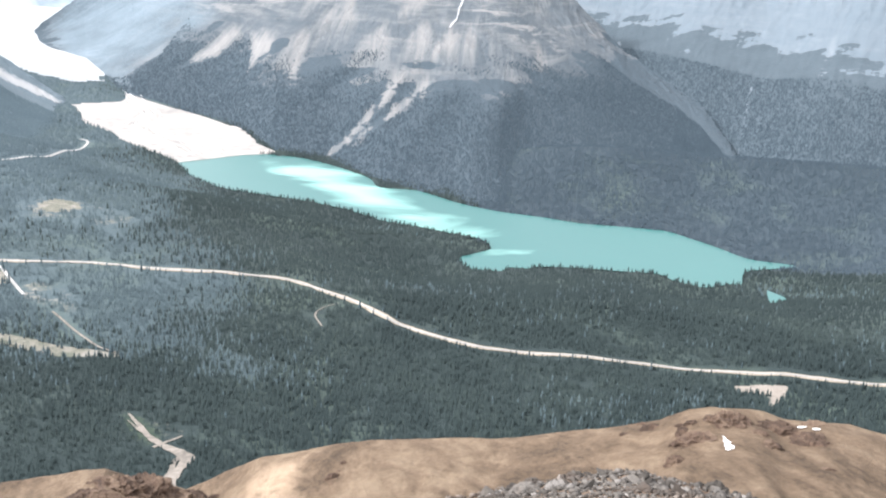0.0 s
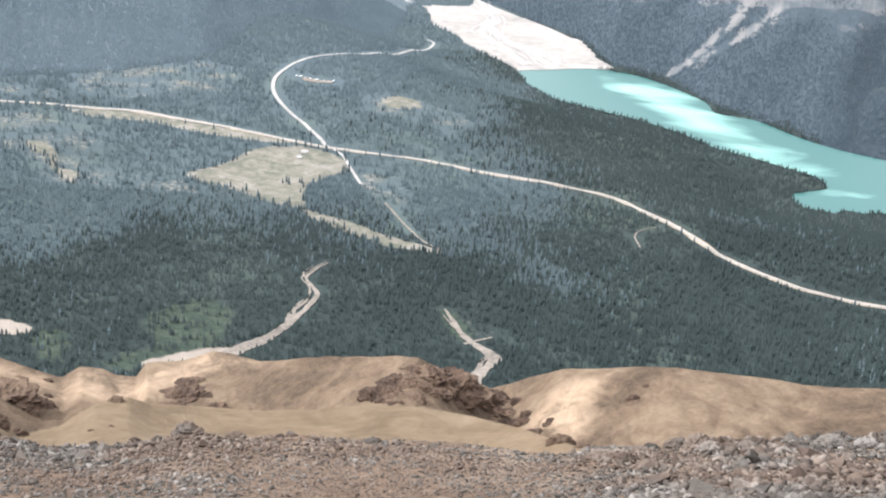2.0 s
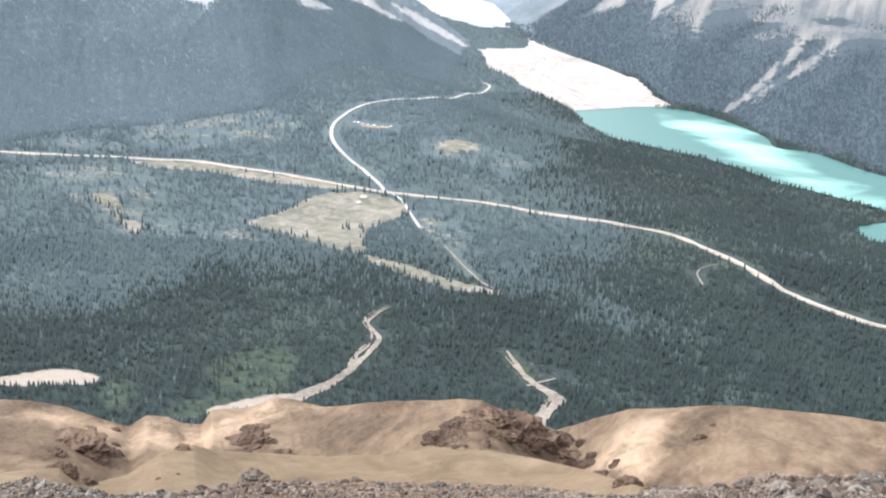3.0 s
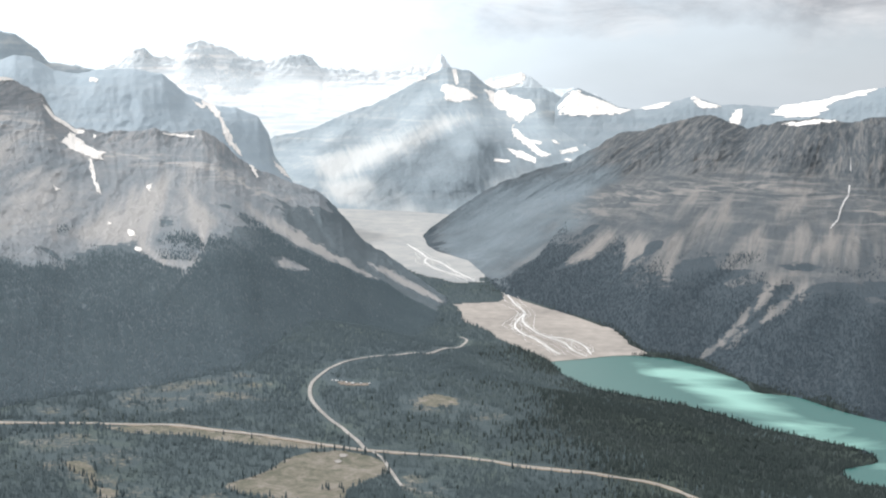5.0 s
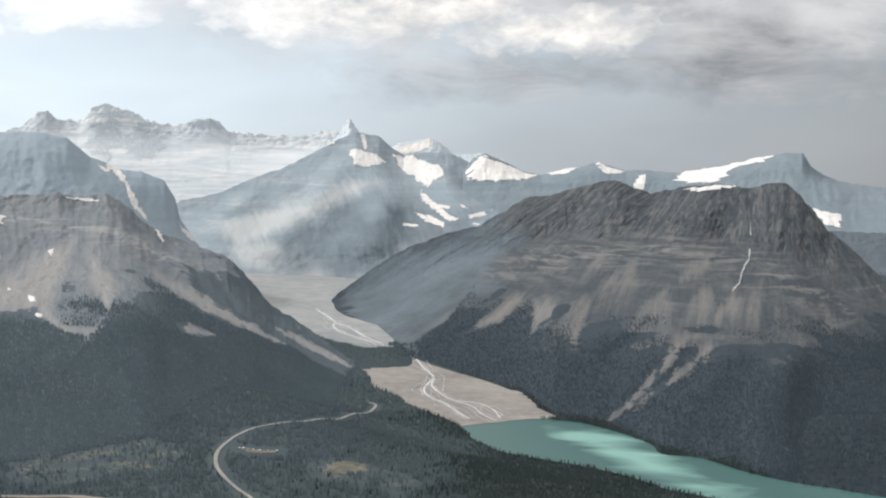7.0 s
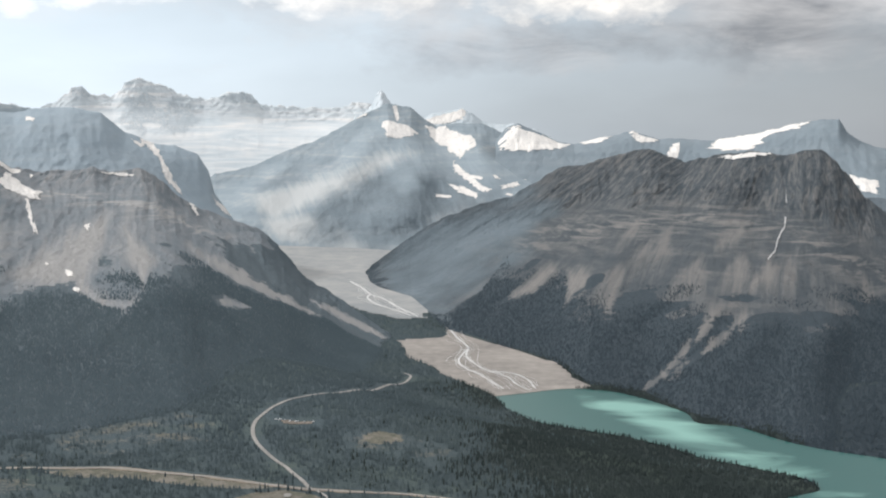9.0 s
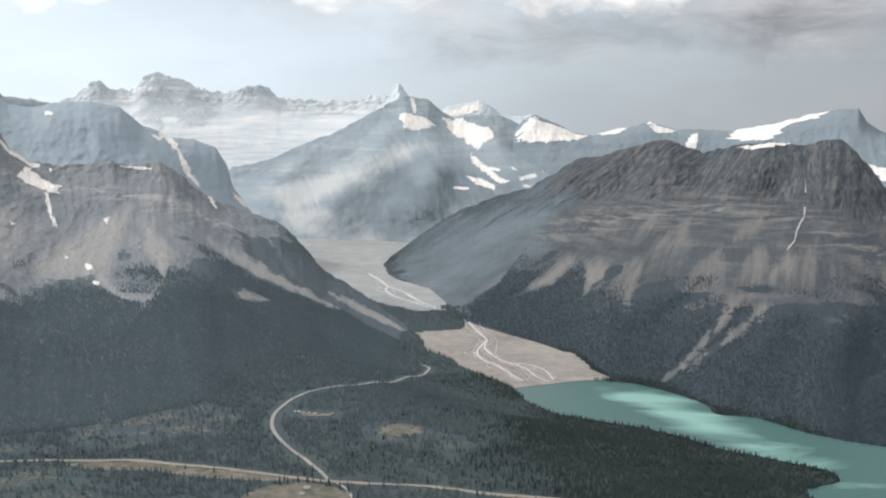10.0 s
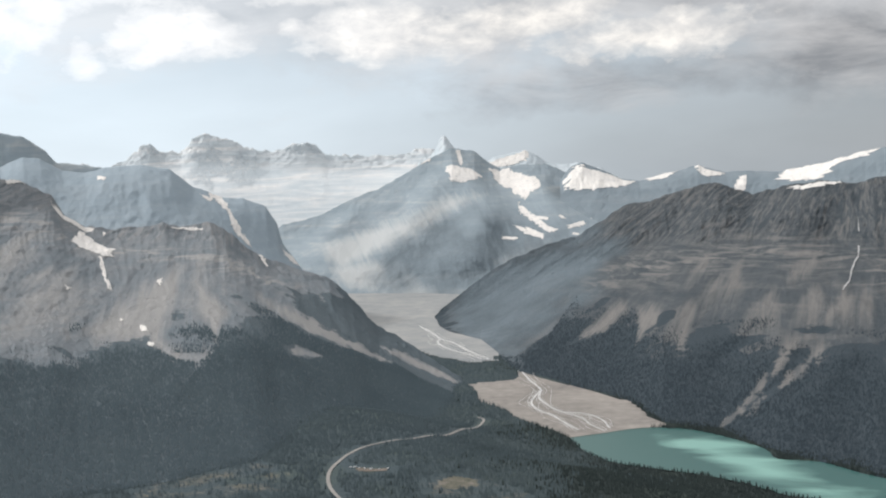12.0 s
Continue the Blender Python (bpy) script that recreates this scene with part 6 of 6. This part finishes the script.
hillside("forest", left_side, 90000, 0.10, 1.0, 0.35, 158, 47, "dark spruce woods on the mountain's lower slopes", hazy_slope_spruce, left_chutes)
hillside("forest", right_side, 95000, 0.0, 1.0, 0.3, 86, 49, "dark spruce woods above the far lake shore", hazy_far_spruce, right_chutes + right_haze[:1], 75)
hillside("forest", north_side, 34000, 0.2, 0.95, 0.6, 90, 51, "dark spruce woods beyond the lake's outlet", hazy_far_spruce)


# ---- loose stones of the scree
def stone_meshes(count):
    out = []
    for k in range(count):
        rng = random.Random(k + 5)
        bm = bmesh.new()
        for _ in range(8):
            d = Vector((rng.gauss(0, 1), rng.gauss(0, 1), rng.gauss(0, 1))).normalized()
            bm.verts.new((d.x * 0.5, d.y * rng.uniform(0.28, 0.42), d.z * rng.uniform(0.14, 0.26)))
        hull = bmesh.ops.convex_hull(bm, input=bm.verts[:])
        bmesh.ops.delete(bm, geom=[g for g in hull["geom_interior"] if isinstance(g, bmesh.types.BMVert)], context="VERTS")
        bmesh.ops.triangulate(bm, faces=bm.faces[:])
        mesh = bpy.data.meshes.new("stone")
        bm.to_mesh(mesh)
        bm.free()
        out.append(mesh)
    return out


def stones(count, singles):
    """Stones all over the scree: coarser and greyer towards its edges, fine and sparse in the middle."""
    rng = np.random.default_rng(71)
    kinds = stone_meshes(10)
    shapes = []
    for m in kinds:
        co = np.empty(len(m.vertices) * 3)
        m.vertices.foreach_get("co", co)
        tri = np.empty(len(m.polygons) * 3, np.int32)
        m.polygons.foreach_get("vertices", tri)
        shapes.append((co.reshape(-1, 3), tri.reshape(-1, 3)))
    u, v = rng.uniform(0.08, 0.92, count), rng.uniform(0.0, 0.97, count) ** 0.9
    p = scree_side(u, v)
    az = np.degrees(np.arctan2(p[:, 0], p[:, 1]))
    coarse = np.clip(step(3, 14, az) + step(-6, -20, az) * 0.5 + step(0.35, 0.0, v) * 0.6 + 0.5 * fbm(p[:, 0] / 2.5, p[:, 1] / 2.5, 4, 8), 0, 1)
    keep = rng.uniform(0, 1, count) < 0.75 + 0.25 * coarse
    p, coarse = p[keep], coarse[keep]
    size = np.exp(rng.normal(-2.85, 0.45, len(p))) * (0.65 + 1.05 * coarse ** 1.5)
    size = np.minimum(size, 0.5)
    order = np.argsort(-size)
    p, size = p[order], size[order]
    verts, faces, base = [], [], 0
    for k in range(len(p)):
        tilt = Euler((rng.normal(0, 0.35), rng.normal(0, 0.35), rng.uniform(0, 6.3)))
        co, tri = shapes[k % len(shapes)]
        if k < singles:
            ob = part("stone", kinds[k % len(kinds)], scree_stone, scree)
            ob.matrix_world = Matrix.LocRotScale(p[k] + (0, 0, size[k] * 0.10), tilt, (size[k],) * 3)
            continue
        m = np.array(tilt.to_matrix()) * size[k]
        verts.append(co @ m.T + p[k] + (0, 0, size[k] * 0.08))
        faces.append(tri + base)
        base += len(co)
    ob = part("rubble", mesh_of("rubble", np.concatenate(verts), np.concatenate(faces), False), scree_stone, scree)
    tagged(ob, "small grey and rust-coloured stones", kind="stuff")


stones(105000, 280)


# ---- single spruces at the edges of the meadow and of the road
def spruce(height, seed):
    """One spruce: a tapered trunk and a crown of drooping, ragged tiers of boughs."""
    rng = random.Random(seed)
    top = new("spruce_tree")
    bm = bmesh.new()
    bmesh.ops.create_cone(bm, segments=6, radius1=height * 0.022, radius2=height * 0.006, depth=height * 0.9, cap_ends=True)
    bmesh.ops.translate(bm, verts=bm.verts[:], vec=(0, 0, height * 0.45))
    mesh = bpy.data.meshes.new("trunk")
    bm.to_mesh(mesh)
    bm.free()
    part("trunk", mesh, bark, top)
    verts, faces = [], []
    tiers = 9
    for t in range(tiers):
        f = t / tiers
        z, r, n = height * (0.10 + 0.80 * f), height * 0.17 * (1 - f) ** 0.8 + height * 0.02, 9
        a0 = rng.uniform(0, 6.3)
        apex = len(verts)
        verts.append((0, 0, z + height * 0.17))
        for k in range(n * 2):
            a = a0 + math.pi * k / n
            reach = r * (rng.uniform(0.85, 1.15) if k % 2 == 0 else rng.uniform(0.45, 0.65))
            verts.append((reach * math.cos(a), reach * math.sin(a), z - height * (0.035 if k % 2 == 0 else -0.02)))
        for k in range(n * 2):
            faces.append((apex, apex + 1 + k, apex + 1 + (k + 1) % (n * 2)))
    part("crown", mesh_of("crown", verts, faces, False), hazy_spruce_green, top)
    return tagged(top, "dark green spruce tree at a clearing's edge", "tree", group="spruces")


def edge_trees(count):
    rng = np.random.default_rng(91)
    models = [spruce(h, k) for k, h in enumerate((5.2, 6.4, 7.4))]
    spots = []
    for line in [edge + edge[:1] for edge in (meadow_edges[0], meadow_edges[2], meadow_edges[4])]:
        p = spline(line, 3.0)
        spots.append(p + rng.normal(0, 2.0, p.shape))
    for line in (highway_line, spur_line):
        p = spline(line, 9.0)
        spots.append(p + rng.choice([-1, 1], (len(p), 1)) * rng.uniform(7, 10, (len(p), 1)) * (0.35, 1))
    spots.append(np.array(meadow_spots))
    p = np.concatenate(spots)
    keep = np.array([away(highway_line, x, y, False) > 5 and away(spur_line, x, y, False) > 5 for x, y in p])
    p = p[keep]
    p = np.concatenate([p[-len(meadow_spots):], p[rng.permutation(len(p) - len(meadow_spots))[:count - len(meadow_spots)]]])
    for k, (x, y) in enumerate(p):
        z = float(ground_z(np.array(x), np.array(y)))
        place = pose(x, y, z - 0.1, 0, 0, rng.uniform(0, 360))
        if k < len(models):
            models[k].matrix_basis = place
        else:
            copy_thing(models[k % 3], place @ Matrix.Scale(rng.uniform(0.7, 1.1), 4))


edge_trees(230)


# ---- vehicles in the car park by the side road
def vehicle(length, paint):
    """A small parked vehicle: body with a glazed cabin and four wheels."""
    top = new("parked_vehicle")
    w, h = length * 0.42, length * 0.36

    def block(name, size, at, material, taper=1.0):
        bm = bmesh.new()
        bmesh.ops.create_cube(bm, size=1)
        for v in bm.verts:
            k = taper if v.co.z > 0 else 1.0
            v.co = Vector((v.co.x * size[0] * k, v.co.y * size[1] * k, v.co.z * size[2])) + Vector(at)
        bmesh.ops.bevel(bm, geom=bm.edges[:], offset=min(size) * 0.12, segments=2, affect="EDGES")
        mesh = bpy.data.meshes.new(name)
        bm.to_mesh(mesh)
        bm.free()
        return part(name, mesh, material, top)

    block("body", (length, w, h * 0.5), (0, 0, h * 0.42), paint)
    block("cabin", (length * 0.62, w * 0.92, h * 0.42), (-length * 0.06, 0, h * 0.84), paint, 0.82)
    block("windscreen", (length * 0.04, w * 0.74, h * 0.26), (length * 0.235, 0, h * 0.82), dark_glass)
    for sx in (-0.32, 0.32):
        for sy in (-0.46, 0.46):
            bm = bmesh.new()
            bmesh.ops.create_cone(bm, segments=12, radius1=h * 0.2, radius2=h * 0.2, depth=w * 0.14, cap_ends=True)
            bmesh.ops.rotate(bm, verts=bm.verts[:], matrix=Matrix.Rotation(math.pi / 2, 3, "X"))
            bmesh.ops.translate(bm, verts=bm.verts[:], vec=(sx * length, sy * w, h * 0.2))
            mesh = bpy.data.meshes.new("wheel")
            bm.to_mesh(mesh)
            bm.free()
            part("wheel", mesh, tyre_rubber, top)
    return top


white_paint = plain_material("white_paint", (0.74, 0.74, 0.73), (0.82, 0.82, 0.81), 1.0, 0.35, 0.0)
silver_paint = plain_material("silver_paint", (0.50, 0.51, 0.52), (0.58, 0.59, 0.60), 1.0, 0.3, 0.0)
dark_glass = plain_material("dark_glass", (0.02, 0.022, 0.025), (0.03, 0.032, 0.035), 1.0, 0.1, 0.0)
tyre_rubber = plain_material("tyre_rubber", (0.02, 0.02, 0.02), (0.035, 0.035, 0.035), 5.0, 0.9, 0.0)
field("car_park", carpark_edge, 0.5, wash_gravel, 3.0, 3.0, "pale gravel car park in the woods", "car park")
bays = spline(carpark_edge[:4], 7.0)
for k, (x, y) in enumerate(bays[:12]):
    car = vehicle((2.6, 3.4, 2.2)[k % 3], white_paint if k % 3 != 2 else silver_paint)
    car.matrix_basis = pose(x, y - 2.0, float(ground_z(np.array(x), np.array(y - 2.0))) + 0.5, 0, 0, 12 + 25 * (k % 4))
    tagged(car, "white parked vehicle in the woodland car park" if k % 3 != 2 else "silver parked vehicle in the woodland car park", "vehicle", group="parked vehicles")
